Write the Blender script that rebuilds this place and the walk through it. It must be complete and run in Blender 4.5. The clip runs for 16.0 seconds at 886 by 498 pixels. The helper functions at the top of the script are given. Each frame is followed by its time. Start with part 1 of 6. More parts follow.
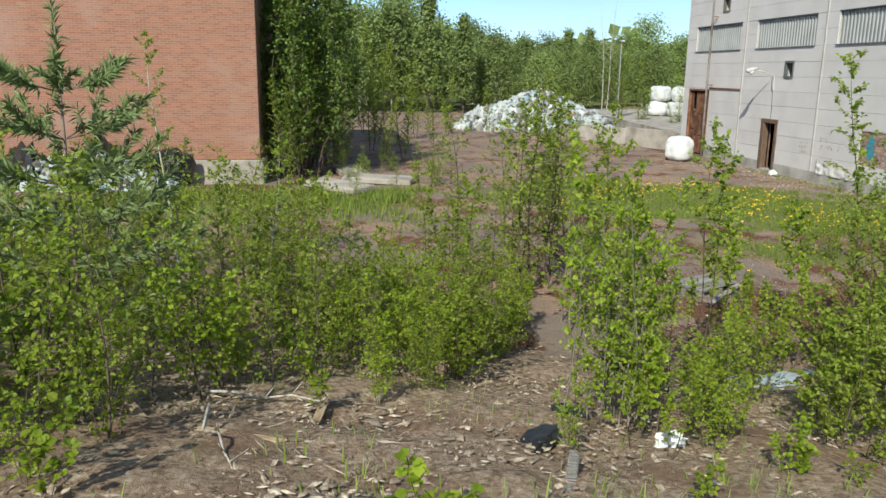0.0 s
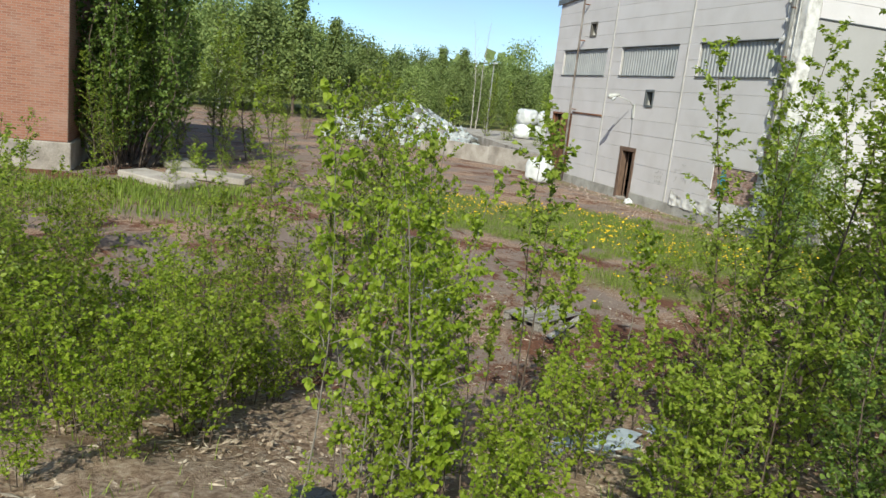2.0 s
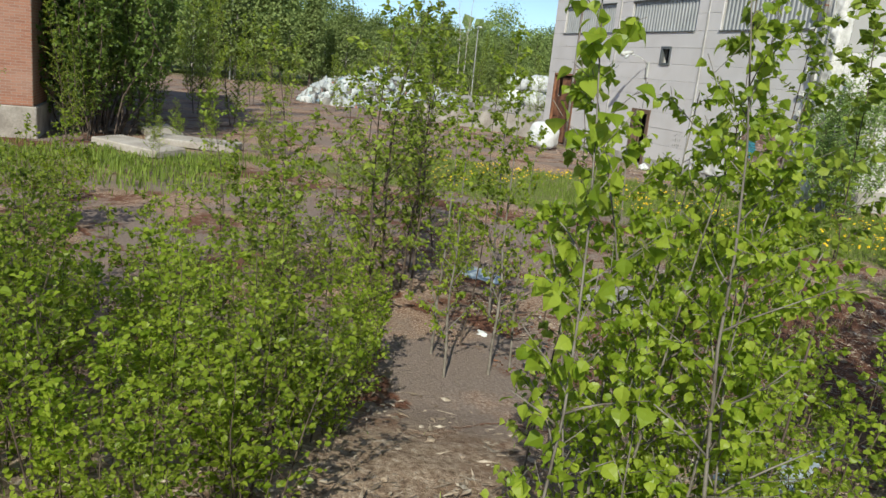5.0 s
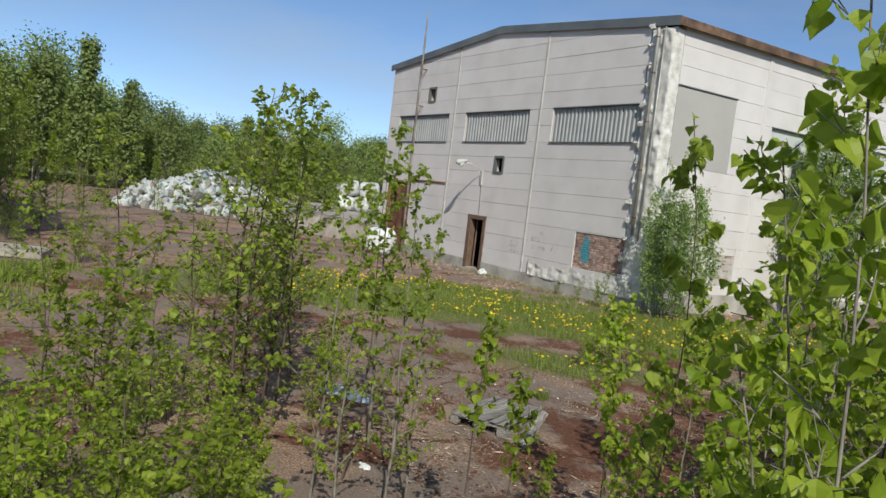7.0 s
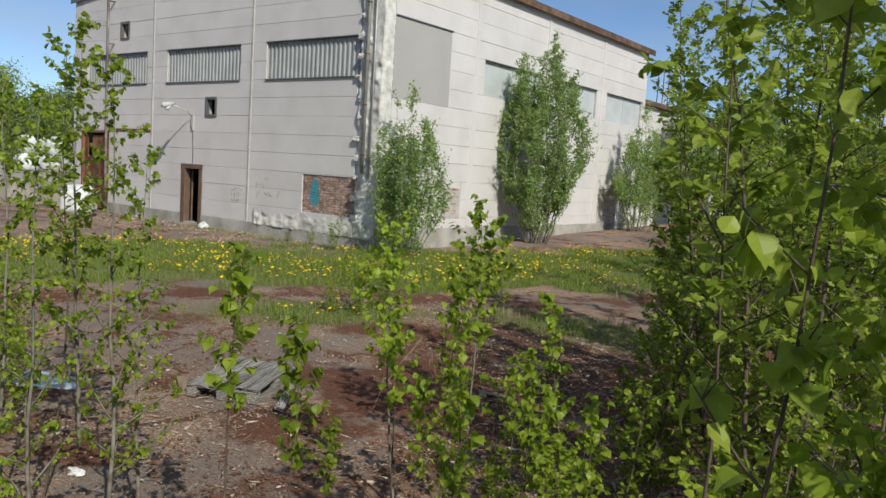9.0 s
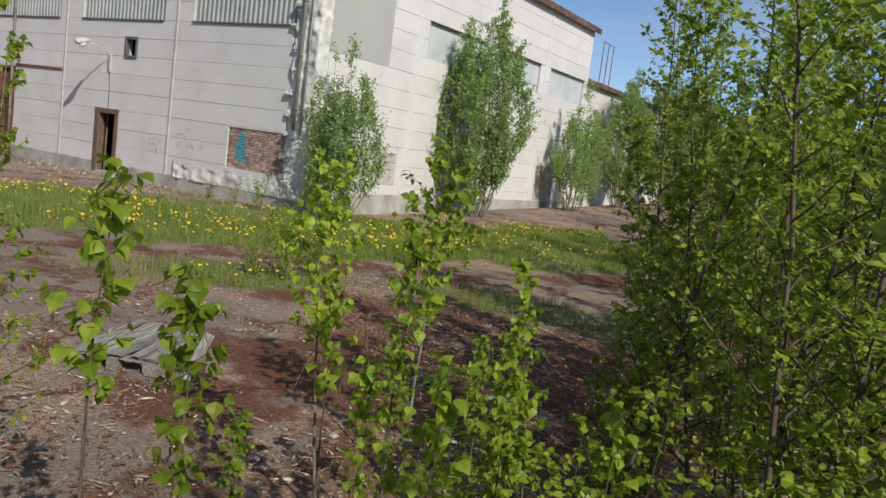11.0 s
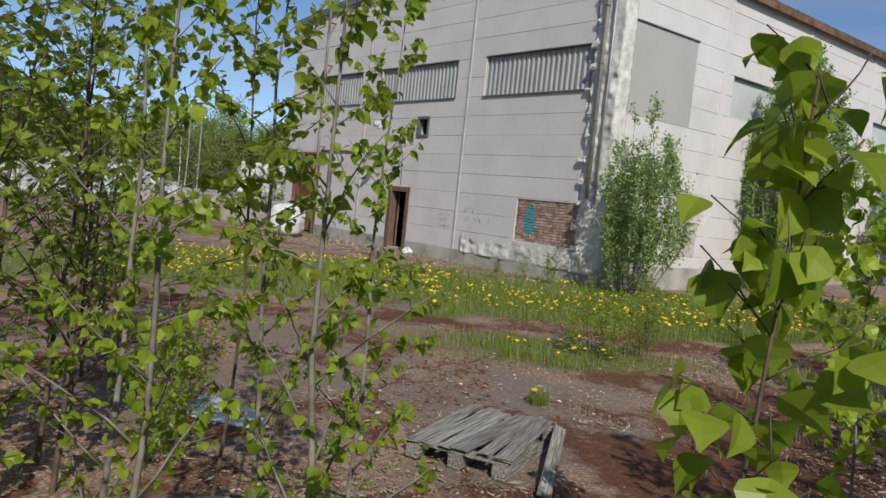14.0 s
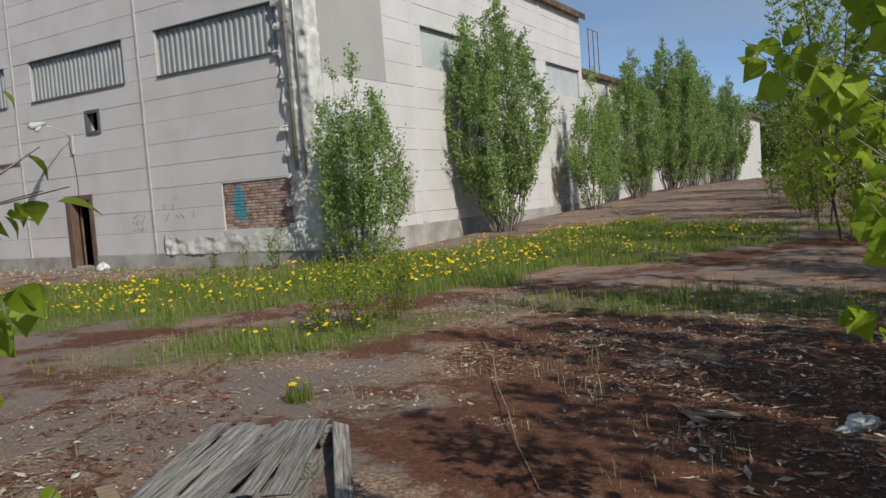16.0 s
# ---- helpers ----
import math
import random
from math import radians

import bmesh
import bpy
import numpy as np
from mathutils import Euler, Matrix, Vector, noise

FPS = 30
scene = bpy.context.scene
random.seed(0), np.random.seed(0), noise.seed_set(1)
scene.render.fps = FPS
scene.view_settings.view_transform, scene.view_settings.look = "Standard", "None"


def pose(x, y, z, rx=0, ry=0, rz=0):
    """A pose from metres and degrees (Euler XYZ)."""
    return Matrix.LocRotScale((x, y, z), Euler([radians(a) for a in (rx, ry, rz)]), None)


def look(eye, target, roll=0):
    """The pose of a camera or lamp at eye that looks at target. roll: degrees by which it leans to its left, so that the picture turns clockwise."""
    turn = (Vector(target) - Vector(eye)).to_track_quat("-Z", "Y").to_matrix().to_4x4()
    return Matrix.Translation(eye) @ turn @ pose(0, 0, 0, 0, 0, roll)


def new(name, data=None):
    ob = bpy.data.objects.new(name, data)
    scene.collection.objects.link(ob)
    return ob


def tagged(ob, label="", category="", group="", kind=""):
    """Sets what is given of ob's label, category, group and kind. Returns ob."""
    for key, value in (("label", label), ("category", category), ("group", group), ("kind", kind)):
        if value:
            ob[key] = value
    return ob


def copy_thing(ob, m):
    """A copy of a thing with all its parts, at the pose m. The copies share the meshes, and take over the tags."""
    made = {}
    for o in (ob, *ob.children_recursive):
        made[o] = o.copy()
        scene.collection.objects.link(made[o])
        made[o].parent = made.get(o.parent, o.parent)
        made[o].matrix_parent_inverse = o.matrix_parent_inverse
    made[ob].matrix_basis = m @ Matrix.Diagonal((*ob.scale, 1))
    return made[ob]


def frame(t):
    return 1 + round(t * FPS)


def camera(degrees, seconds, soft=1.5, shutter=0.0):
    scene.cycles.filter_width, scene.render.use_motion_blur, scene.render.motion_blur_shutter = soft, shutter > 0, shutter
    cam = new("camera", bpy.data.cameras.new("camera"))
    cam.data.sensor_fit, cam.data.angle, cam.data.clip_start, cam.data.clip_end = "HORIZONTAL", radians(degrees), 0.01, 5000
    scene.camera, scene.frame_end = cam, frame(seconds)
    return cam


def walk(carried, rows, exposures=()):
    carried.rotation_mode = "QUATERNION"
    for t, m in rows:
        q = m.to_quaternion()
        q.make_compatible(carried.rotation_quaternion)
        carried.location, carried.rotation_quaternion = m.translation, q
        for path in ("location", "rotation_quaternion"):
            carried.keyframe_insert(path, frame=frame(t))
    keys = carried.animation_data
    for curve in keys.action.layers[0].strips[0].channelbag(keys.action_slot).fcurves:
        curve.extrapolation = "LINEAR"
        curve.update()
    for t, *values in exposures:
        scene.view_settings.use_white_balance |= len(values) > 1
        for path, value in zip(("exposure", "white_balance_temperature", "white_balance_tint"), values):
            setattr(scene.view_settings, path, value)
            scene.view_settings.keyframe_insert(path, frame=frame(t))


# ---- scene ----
cam = camera(59.8, 16.0)
PATH = [
    (0, (22.419, -18.718, 4.037), (20.488, -18.451, 3.591), 0.8),
    (0.5, (21.925, -18.479, 3.878), (19.996, -18.139, 3.477), -0.4),
    (1, (21.409, -18.142, 3.73), (19.483, -17.793, 3.32), 0.5),
    (1.5, (20.888, -17.716, 3.636), (18.994, -17.212, 3.236), -0.9),
    (2, (20.358, -17.341, 3.546), (18.489, -16.744, 3.159), 6.3),
    (2.5, (19.857, -17.225, 3.401), (18.086, -16.367, 3.044), 6.9),
    (3, (19.365, -17.239, 3.284), (17.526, -16.519, 2.969), 2.4),
    (3.5, (18.93, -17.387, 3.218), (17.085, -16.82, 2.694), 6.8),
    (4, (18.634, -17.503, 3.153), (16.795, -16.909, 2.634), 7.7),
    (4.5, (18.291, -17.62, 3.095), (16.456, -16.992, 2.608), 6.4),
    (6.8, (16.966, -17.93, 2.875), (15.202, -16.999, 2.732), 6.4),
    (7, (16.814, -17.898, 2.868), (15.123, -16.838, 2.732), 6.8),
    (7.5, (16.411, -17.77, 2.744), (14.903, -16.473, 2.54), 3.8),
    (7.6, (16.346, -17.749, 2.729), (14.898, -16.386, 2.513), 4.1),
    (8, (16.153, -17.636, 2.702), (14.802, -16.184, 2.443), 3.8),
    (8.5, (15.907, -17.414, 2.623), (14.636, -15.89, 2.372), 4),
    (9, (15.672, -17.196, 2.523), (14.467, -15.611, 2.326), 3.6),
    (9.2, (15.551, -17.14, 2.511), (14.393, -15.517, 2.354), 5.6),
    (11.3, (14.819, -16.295, 2.266), (13.78, -14.604, 2.015), 7.5),
    (11.5, (14.728, -16.221, 2.283), (13.632, -14.558, 2.102), 7.3),
    (12, (14.368, -16.123, 2.259), (13.092, -14.585, 2.193), 6.1),
    (12.5, (14.001, -16.102, 2.216), (12.607, -14.669, 2.253), 0.5),
    (13, (13.689, -16.01, 2.085), (12.215, -14.663, 2.19), -1.2),
    (13.5, (13.39, -15.909, 1.984), (11.836, -14.652, 1.926), 6.2),
    (14, (13.156, -15.799, 1.868), (11.598, -14.551, 1.747), 5.9),
    (14.5, (12.833, -15.518, 1.74), (11.301, -14.236, 1.641), 3.4),
    (15, (12.487, -15.27, 1.633), (11.136, -13.798, 1.542), -0.7),
    (15.5, (12.236, -15.004, 1.552), (10.978, -13.454, 1.437), -4.2),
    (16, (11.979, -14.704, 1.495), (10.965, -12.985, 1.353), -4.2),
]
walk(cam, [(t, look(eye, target, roll)) for t, eye, target, roll in PATH], [(0, 0.78, 6650, -1), (4.5, 0.73, 6650, 0), (7, 0.4, 6650, 3), (9, 0.38, 6650, 3), (11.5, 0.46, 6650, 5), (12.5, 0.38, 6600, 6), (16, 0.2, 6600, 5)])

# ---- world, sun ----
SUN = Vector((0.713, -0.363, 0.602)).normalized()
world = bpy.data.worlds.new("world")
scene.world = world
world.use_nodes = True
wn, wl = world.node_tree.nodes, world.node_tree.links
wn.clear()
sky = wn.new("ShaderNodeTexSky")
sky.sky_type = "NISHITA"
sky.sun_disc = False
sky.sun_elevation = radians(37)
sky.sun_rotation = math.atan2(SUN.x, SUN.y)
sky.air_density, sky.dust_density, sky.ozone_density = 0.5, 0.35, 2.8
wco, wmap = wn.new("ShaderNodeTexCoord"), wn.new("ShaderNodeMapping")
wmap.inputs["Scale"].default_value = (1.0, 1.4, 5.0)
wnoise, wramp, wmix = wn.new("ShaderNodeTexNoise"), wn.new("ShaderNodeValToRGB"), wn.new("ShaderNodeMixRGB")
wnoise.inputs["Scale"].default_value, wnoise.inputs["Detail"].default_value = 1.7, 6
wramp.color_ramp.elements[0].position, wramp.color_ramp.elements[1].position = 0.42, 0.74
wramp.color_ramp.elements[1].color = (0.55, 0.55, 0.55, 1)
wmix.inputs[2].default_value = (3.0, 3.3, 3.7, 1)
wbg, wout = wn.new("ShaderNodeBackground"), wn.new("ShaderNodeOutputWorld")
wbg.inputs["Strength"].default_value = 0.113
wl.new(wco.outputs["Generated"], wmap.inputs["Vector"])
wl.new(wmap.outputs["Vector"], wnoise.inputs["Vector"])
wl.new(wnoise.outputs["Fac"], wramp.inputs["Fac"])
wl.new(wramp.outputs["Color"], wmix.inputs[0])
wl.new(sky.outputs["Color"], wmix.inputs[1])
wl.new(wmix.outputs["Color"], wbg.inputs["Color"])
wl.new(wbg.outputs["Background"], wout.inputs["Surface"])
sun = new("sun", bpy.data.lights.new("sun", "SUN"))
sun.data.energy, sun.data.angle, sun.data.color = 3.15, radians(0.53), (1.0, 0.95, 0.87)
sun.matrix_world = look(SUN * 50, (0, 0, 0))


# ---- helpers of this place ----
def ground_z(x, y):
    s = (x - 12.0) * 0.93 - (y + 15.1) * 0.36
    s = np.minimum(np.maximum(s, 0), 13)
    near = np.clip((60 - np.abs(y + 15)) / 30, 0, 1)
    return 0.215 * s * near - 0.03 * np.minimum(s, 1) + 0.028 * np.clip(y, 0, 30)


def gz(x, y):
    return float(ground_z(np.float64(x), np.float64(y)))


def link_mesh(name, verts, faces, mat, parent=None, label="", smooth=False):
    me = bpy.data.meshes.new(name)
    me.from_pydata([tuple(v) for v in verts], [], [tuple(f) for f in faces])
    me.materials.append(mat)
    if smooth:
        me.shade_smooth()
    ob = new(name, me)
    ob.parent = parent
    if label:
        ob["label"] = label
    return ob


def part(name, bm, mat, parent=None, label="", smooth=False):
    me = bpy.data.meshes.new(name)
    bm.to_mesh(me)
    bm.free()
    me.materials.append(mat)
    if smooth:
        me.shade_smooth()
    ob = new(name, me)
    ob.parent = parent
    if label:
        ob["label"] = label
    return ob


def shared(name, me, m, parent=None):
    ob = new(name, me)
    ob.parent = parent
    ob.matrix_basis = m
    return ob


def thing(name, label, category, m=None, group="", kind=""):
    ob = new(name)
    ob.empty_display_size = 0.1
    if m is not None:
        ob.matrix_basis = m
    return tagged(ob, label, category, group, kind)


def box(bm, lo, hi, bevel=0.0):
    c = [(a + b) / 2 for a, b in zip(lo, hi)]
    d = [b - a for a, b in zip(lo, hi)]
    got = bmesh.ops.create_cube(bm, size=1, matrix=Matrix.Translation(c) @ Matrix.Diagonal((*d, 1)))
    if bevel:
        edges = list({e for v in got["verts"] for e in v.link_edges})
        bmesh.ops.bevel(bm, geom=edges, offset=bevel, segments=1, affect="EDGES")
    return bm


def box_bm(lo, hi, bevel=0.0):
    return box(bmesh.new(), lo, hi, bevel)


def tube(points, radii, sides=6):
    """Vertices and faces of a tube along the points."""
    verts, faces = [], []
    pts = [Vector(p) for p in points]
    for n, p in enumerate(pts):
        d = (pts[min(n + 1, len(pts) - 1)] - pts[max(n - 1, 0)]).normalized()
        a = d.orthogonal().normalized()
        b = d.cross(a)
        for k in range(sides):
            w = 2 * math.pi * k / sides
            verts.append(p + (a * math.cos(w) + b * math.sin(w)) * radii[n])
    for n in range(len(pts) - 1):
        for k in range(sides):
            i, j = n * sides + k, n * sides + (k + 1) % sides
            faces.append((i, j, j + sides, i + sides))
    faces.append(tuple(range(sides))[::-1])
    faces.append(tuple((len(pts) - 1) * sides + k for k in range(sides)))
    return verts, faces


def add_tube(store, points, radii, sides=6):
    v, f = tube(points, radii, sides)
    off = len(store[0])
    store[0].extend(v)
    store[1].extend(tuple(i + off for i in q) for q in f)


# ---- materials ----
def material(name, colors, scale=4.0, rough=0.8, bump=0.2, fine=40.0, metal=0.0, spots=None, stretch=(1, 1, 1), object_space=False, vary=0.0, island=False):
    """Colours mixed by noise at two scales, with relief; spots: a colour and share of stains; vary: change from piece to piece."""
    m = bpy.data.materials.new(name)
    m.use_nodes = True
    n, l = m.node_tree.nodes, m.node_tree.links
    bsdf = n["Principled BSDF"]
    bsdf.inputs["Roughness"].default_value, bsdf.inputs["Metallic"].default_value = rough, metal
    if object_space:
        co = n.new("ShaderNodeTexCoord").outputs["Object"]
    else:
        co = n.new("ShaderNodeNewGeometry").outputs["Position"]
    mp = n.new("ShaderNodeMapping")
    mp.inputs["Scale"].default_value = stretch
    l.new(co, mp.inputs["Vector"])
    big, small = n.new("ShaderNodeTexNoise"), n.new("ShaderNodeTexNoise")
    big.inputs["Scale"].default_value, big.inputs["Detail"].default_value = scale, 5
    small.inputs["Scale"].default_value, small.inputs["Detail"].default_value = fine, 4
    l.new(mp.outputs[0], big.inputs["Vector"])
    l.new(mp.outputs[0], small.inputs["Vector"])
    ramp = n.new("ShaderNodeValToRGB")
    e = ramp.color_ramp.elements
    while len(e) < len(colors):
        e.new(0.5)
    for k, c in enumerate(colors):
        e[k].position = 0.32 + 0.36 * k / max(len(colors) - 1, 1)
        e[k].color = (*c, 1)
    add = n.new("ShaderNodeMath")
    add.operation = "MULTIPLY_ADD"
    add.inputs[1].default_value, add.inputs[2].default_value = 0.35, -0.17
    sm = n.new("ShaderNodeMath")
    l.new(small.outputs["Fac"], add.inputs[0])
    l.new(big.outputs["Fac"], sm.inputs[0])
    l.new(add.outputs[0], sm.inputs[1])
    l.new(sm.outputs[0], ramp.inputs["Fac"])
    col = ramp.outputs["Color"]
    if spots:
        sp, sr, mx = n.new("ShaderNodeTexNoise"), n.new("ShaderNodeValToRGB"), n.new("ShaderNodeMixRGB")
        sp.inputs["Scale"].default_value, sp.inputs["Detail"].default_value = spots[2], 7
        sp.inputs["Roughness"].default_value = 0.65
        l.new(mp.outputs[0], sp.inputs["Vector"])
        l.new(sp.outputs["Fac"], sr.inputs["Fac"])
        sr.color_ramp.elements[0].position, sr.color_ramp.elements[1].position = spots[1], spots[1] + 0.06
        l.new(sr.outputs["Color"], mx.inputs[0])
        l.new(col, mx.inputs[1])
        mx.inputs[2].default_value = (*spots[0], 1)
        col = mx.outputs["Color"]
    if vary:
        rnd = n.new("ShaderNodeNewGeometry").outputs["Random Per Island"] if island else n.new("ShaderNodeObjectInfo").outputs["Random"]
        mr, hs = n.new("ShaderNodeMapRange"), n.new("ShaderNodeHueSaturation")
        mr.inputs["To Min"].default_value, mr.inputs["To Max"].default_value = 1 - vary, 1 + vary
        l.new(rnd, mr.inputs["Value"])
        l.new(mr.outputs[0], hs.inputs["Value"])
        l.new(col, hs.inputs["Color"])
        col = hs.outputs["Color"]
    l.new(col, bsdf.inputs["Base Color"])
    if bump:
        bp = n.new("ShaderNodeBump")
        bp.inputs["Strength"].default_value, bp.inputs["Distance"].default_value = bump, 0.02
        l.new(sm.outputs[0], bp.inputs["Height"])
        l.new(bp.outputs[0], bsdf.inputs["Normal"])
    return m


def leaf_material(name, dark, light, thin=0.35, gloss=0.45, spread=0.25):
    m = bpy.data.materials.new(name)
    m.use_nodes = True
    n, l = m.node_tree.nodes, m.node_tree.links
    bsdf, out = n["Principled BSDF"], n["Material Output"]
    bsdf.inputs["Roughness"].default_value = gloss
    bsdf.inputs["Specular IOR Level"].default_value = 0.35
    geo, info = n.new("ShaderNodeNewGeometry"), n.new("ShaderNodeObjectInfo")
    ramp = n.new("ShaderNodeValToRGB")
    ramp.color_ramp.elements[0].color, ramp.color_ramp.elements[1].color = (*dark, 1), (*light, 1)
    l.new(geo.outputs["Random Per Island"], ramp.inputs["Fac"])
    hs, mr = n.new("ShaderNodeHueSaturation"), n.new("ShaderNodeMapRange")
    mr.inputs["To Min"].default_value, mr.inputs["To Max"].default_value = 1 - spread, 1 + spread
    l.new(info.outputs["Random"], mr.inputs["Value"])
    l.new(mr.outputs[0], hs.inputs["Value"])
    l.new(ramp.outputs["Color"], hs.inputs["Color"])
    l.new(hs.outputs["Color"], bsdf.inputs["Base Color"])
    tr, mx = n.new("ShaderNodeBsdfTranslucent"), n.new("ShaderNodeMixShader")
    mx.inputs[0].default_value = thin
    l.new(hs.outputs["Color"], tr.inputs["Color"])
    l.new(bsdf.outputs[0], mx.inputs[1])
    l.new(tr.outputs[0], mx.inputs[2])
    l.new(mx.outputs[0], out.inputs["Surface"])
    return m


PAINT = material("white_painted_panel", [(0.575, 0.54, 0.535), (0.615, 0.583, 0.58), (0.645, 0.612, 0.615)], 0.9, 0.85, 0.12, 22, spots=((0.5, 0.465, 0.435), 0.68, 2.2), vary=0.03)
PLASTER = material("broken_white_plaster", [(0.44, 0.42, 0.39), (0.62, 0.6, 0.57), (0.72, 0.7, 0.68)], 3.0, 0.95, 0.6, 18)
JOINT = material("grey_joint_mortar", [(0.36, 0.345, 0.325), (0.5, 0.48, 0.46)], 6, 0.95, 0.3)
RENDER_GREY = material("grey_cement_render", [(0.385, 0.37, 0.36), (0.4, 0.385, 0.372), (0.415, 0.4, 0.387)], 0.8, 0.95, 0.03, 12)
PLINTH = material("grey_concrete_plinth", [(0.25, 0.235, 0.21), (0.36, 0.34, 0.31), (0.45, 0.43, 0.4)], 1.4, 0.95, 0.4, 20)
CONCRETE = material("weathered_concrete", [(0.24, 0.21, 0.18), (0.36, 0.32, 0.28), (0.46, 0.42, 0.38)], 1.2, 0.95, 0.4, 18)
SHEET = material("grey_corrugated_steel", [(0.3, 0.31, 0.315), (0.38, 0.385, 0.39)], 1.5, 0.65, 0.05, 30, metal=0.1)
PANE = material("pale_board_infill", [(0.45, 0.47, 0.48), (0.55, 0.57, 0.58)], 1.2, 0.5, 0.05)
FASCIA = material("grey_sheet_fascia", [(0.13, 0.14, 0.145), (0.2, 0.21, 0.21)], 1.0, 0.5, 0.05, metal=0.4)
EAVE = material("rusty_eave_sheet", [(0.05, 0.035, 0.03), (0.12, 0.07, 0.045), (0.2, 0.12, 0.08)], 2.5, 0.8, 0.3)
ROOFING = material("bitumen_roofing", [(0.05, 0.05, 0.05), (0.08, 0.08, 0.08)], 1.0, 0.9, 0.2)
RUST = material("rusty_steel", [(0.06, 0.03, 0.02), (0.17, 0.07, 0.035), (0.27, 0.13, 0.07)], 3.0, 0.8, 0.3, vary=0.25)
PIPE = material("galvanised_pipe", [(0.3, 0.3, 0.29), (0.45, 0.44, 0.42)], 3.0, 0.5, 0.1, metal=0.4)
MASTGREY = material("weathered_grey_pole", [(0.12, 0.085, 0.065), (0.22, 0.19, 0.17), (0.32, 0.3, 0.28)], 1.5, 0.75, 0.2)
LAMP_GREY = material("grey_lamp_paint", [(0.4, 0.4, 0.38), (0.55, 0.55, 0.52)], 4.0, 0.5, 0.05)
BRICK = material("red_brown_brick", [(0.27, 0.155, 0.12), (0.39, 0.255, 0.21), (0.5, 0.39, 0.34)], 6.0, 0.9, 0.4, 60, vary=0.3)
MORTAR = material("lime_mortar", [(0.3, 0.27, 0.24), (0.42, 0.39, 0.35)], 8, 0.95, 0.4)
DOORWOOD = material("brown_door_paint", [(0.1, 0.06, 0.04), (0.19, 0.12, 0.085)], 3, 0.7, 0.2, stretch=(6, 6, 1))
INNER = material("dark_plain_surface", [(0.1, 0.09, 0.08), (0.15, 0.14, 0.125)], 1.5, 0.95, 0.2)
GREYWOOD = material("silvered_weathered_wood", [(0.11, 0.098, 0.085), (0.27, 0.25, 0.228), (0.42, 0.395, 0.365)], 3.0, 0.9, 0.9, 22, stretch=(20, 1.2, 20), object_space=True, vary=0.2)
TANWOOD = material("broken_tan_wood", [(0.26, 0.18, 0.11), (0.42, 0.32, 0.22)], 3.0, 0.9, 0.4, 30, stretch=(2, 14, 14), object_space=True, vary=0.2)
WRAP = material("white_plastic_wrap", [(0.5, 0.515, 0.515), (0.62, 0.63, 0.63), (0.7, 0.71, 0.71)], 3.0, 0.42, 0.5, 14, vary=0.12)
BLACKPLASTIC = material("black_plastic_sheet", [(0.012, 0.012, 0.013), (0.03, 0.03, 0.032)], 5, 0.35, 0.6, 20)
BLUEPLASTIC = material("blue_grey_plastic_film", [(0.3, 0.36, 0.42), (0.5, 0.55, 0.6)], 5, 0.35, 0.6, 20)
BARK = material("young_grey_brown_bark", [(0.06, 0.042, 0.03), (0.14, 0.105, 0.08)], 12, 0.85, 0.3)
BIRCH = material("pale_birch_bark", [(0.16, 0.13, 0.11), (0.42, 0.39, 0.35), (0.58, 0.55, 0.5)], 4, 0.8, 0.3, stretch=(3, 3, 1))
PALESTEM = material("pale_grey_stem", [(0.12, 0.1, 0.08), (0.26, 0.235, 0.2)], 12, 0.8, 0.2)
PINEBARK = material("grey_pine_bark", [(0.13, 0.1, 0.075), (0.24, 0.19, 0.15)], 12, 0.9, 0.4)
LEAF = leaf_material("fresh_birch_leaf", (0.2, 0.285, 0.034), (0.4, 0.48, 0.075), 0.56, 0.45, 0.12)
LEAF_BRIGHT = leaf_material("bright_aspen_leaf", (0.19, 0.285, 0.022), (0.4, 0.49, 0.06), 0.58, 0.38)
LEAF_DARK = leaf_material("deep_green_leaf", (0.09, 0.15, 0.03), (0.2, 0.28, 0.055), 0.45)
# far leaves: distance haze is mixed into the colour as a bluer, duller green
LEAF_FAR = leaf_material("hazy_far_wood_leaf", (0.17, 0.235, 0.075), (0.32, 0.39, 0.13), 0.42, 0.75, 0.3)
LEAF_POPLAR = leaf_material("young_poplar_leaf", (0.2, 0.31, 0.085), (0.47, 0.6, 0.21), 0.54, 0.38, 0.1)
NEEDLE = leaf_material("pine_needle", (0.17, 0.24, 0.09), (0.32, 0.41, 0.17), 0.35, 0.6)
GRASS = leaf_material("meadow_grass", (0.14, 0.21, 0.03), (0.32, 0.41, 0.08), 0.45, 0.65)
DRYGRASS = leaf_material("dry_grass", (0.28, 0.22, 0.13), (0.46, 0.38, 0.24), 0.3, 0.8)
YELLOW = material("dandelion_yellow", [(0.75, 0.46, 0.004), (0.85, 0.58, 0.01)], 5, 0.7, 0)
MOSS = material("red_brown_moss", [(0.06, 0.025, 0.014), (0.15, 0.06, 0.034), (0.24, 0.13, 0.075)], 14, 1.0, 0.6, 60, vary=0.35, island=True)
LITTER = material("dry_litter", [(0.16, 0.11, 0.075), (0.32, 0.25, 0.185), (0.48, 0.41, 0.33)], 9, 0.95, 0.2, vary=0.5, island=True)
STONE = material("loose_rubble", [(0.16, 0.11, 0.085), (0.26, 0.19, 0.15), (0.38, 0.32, 0.28)], 7, 0.95, 0.3, vary=0.4, island=True)


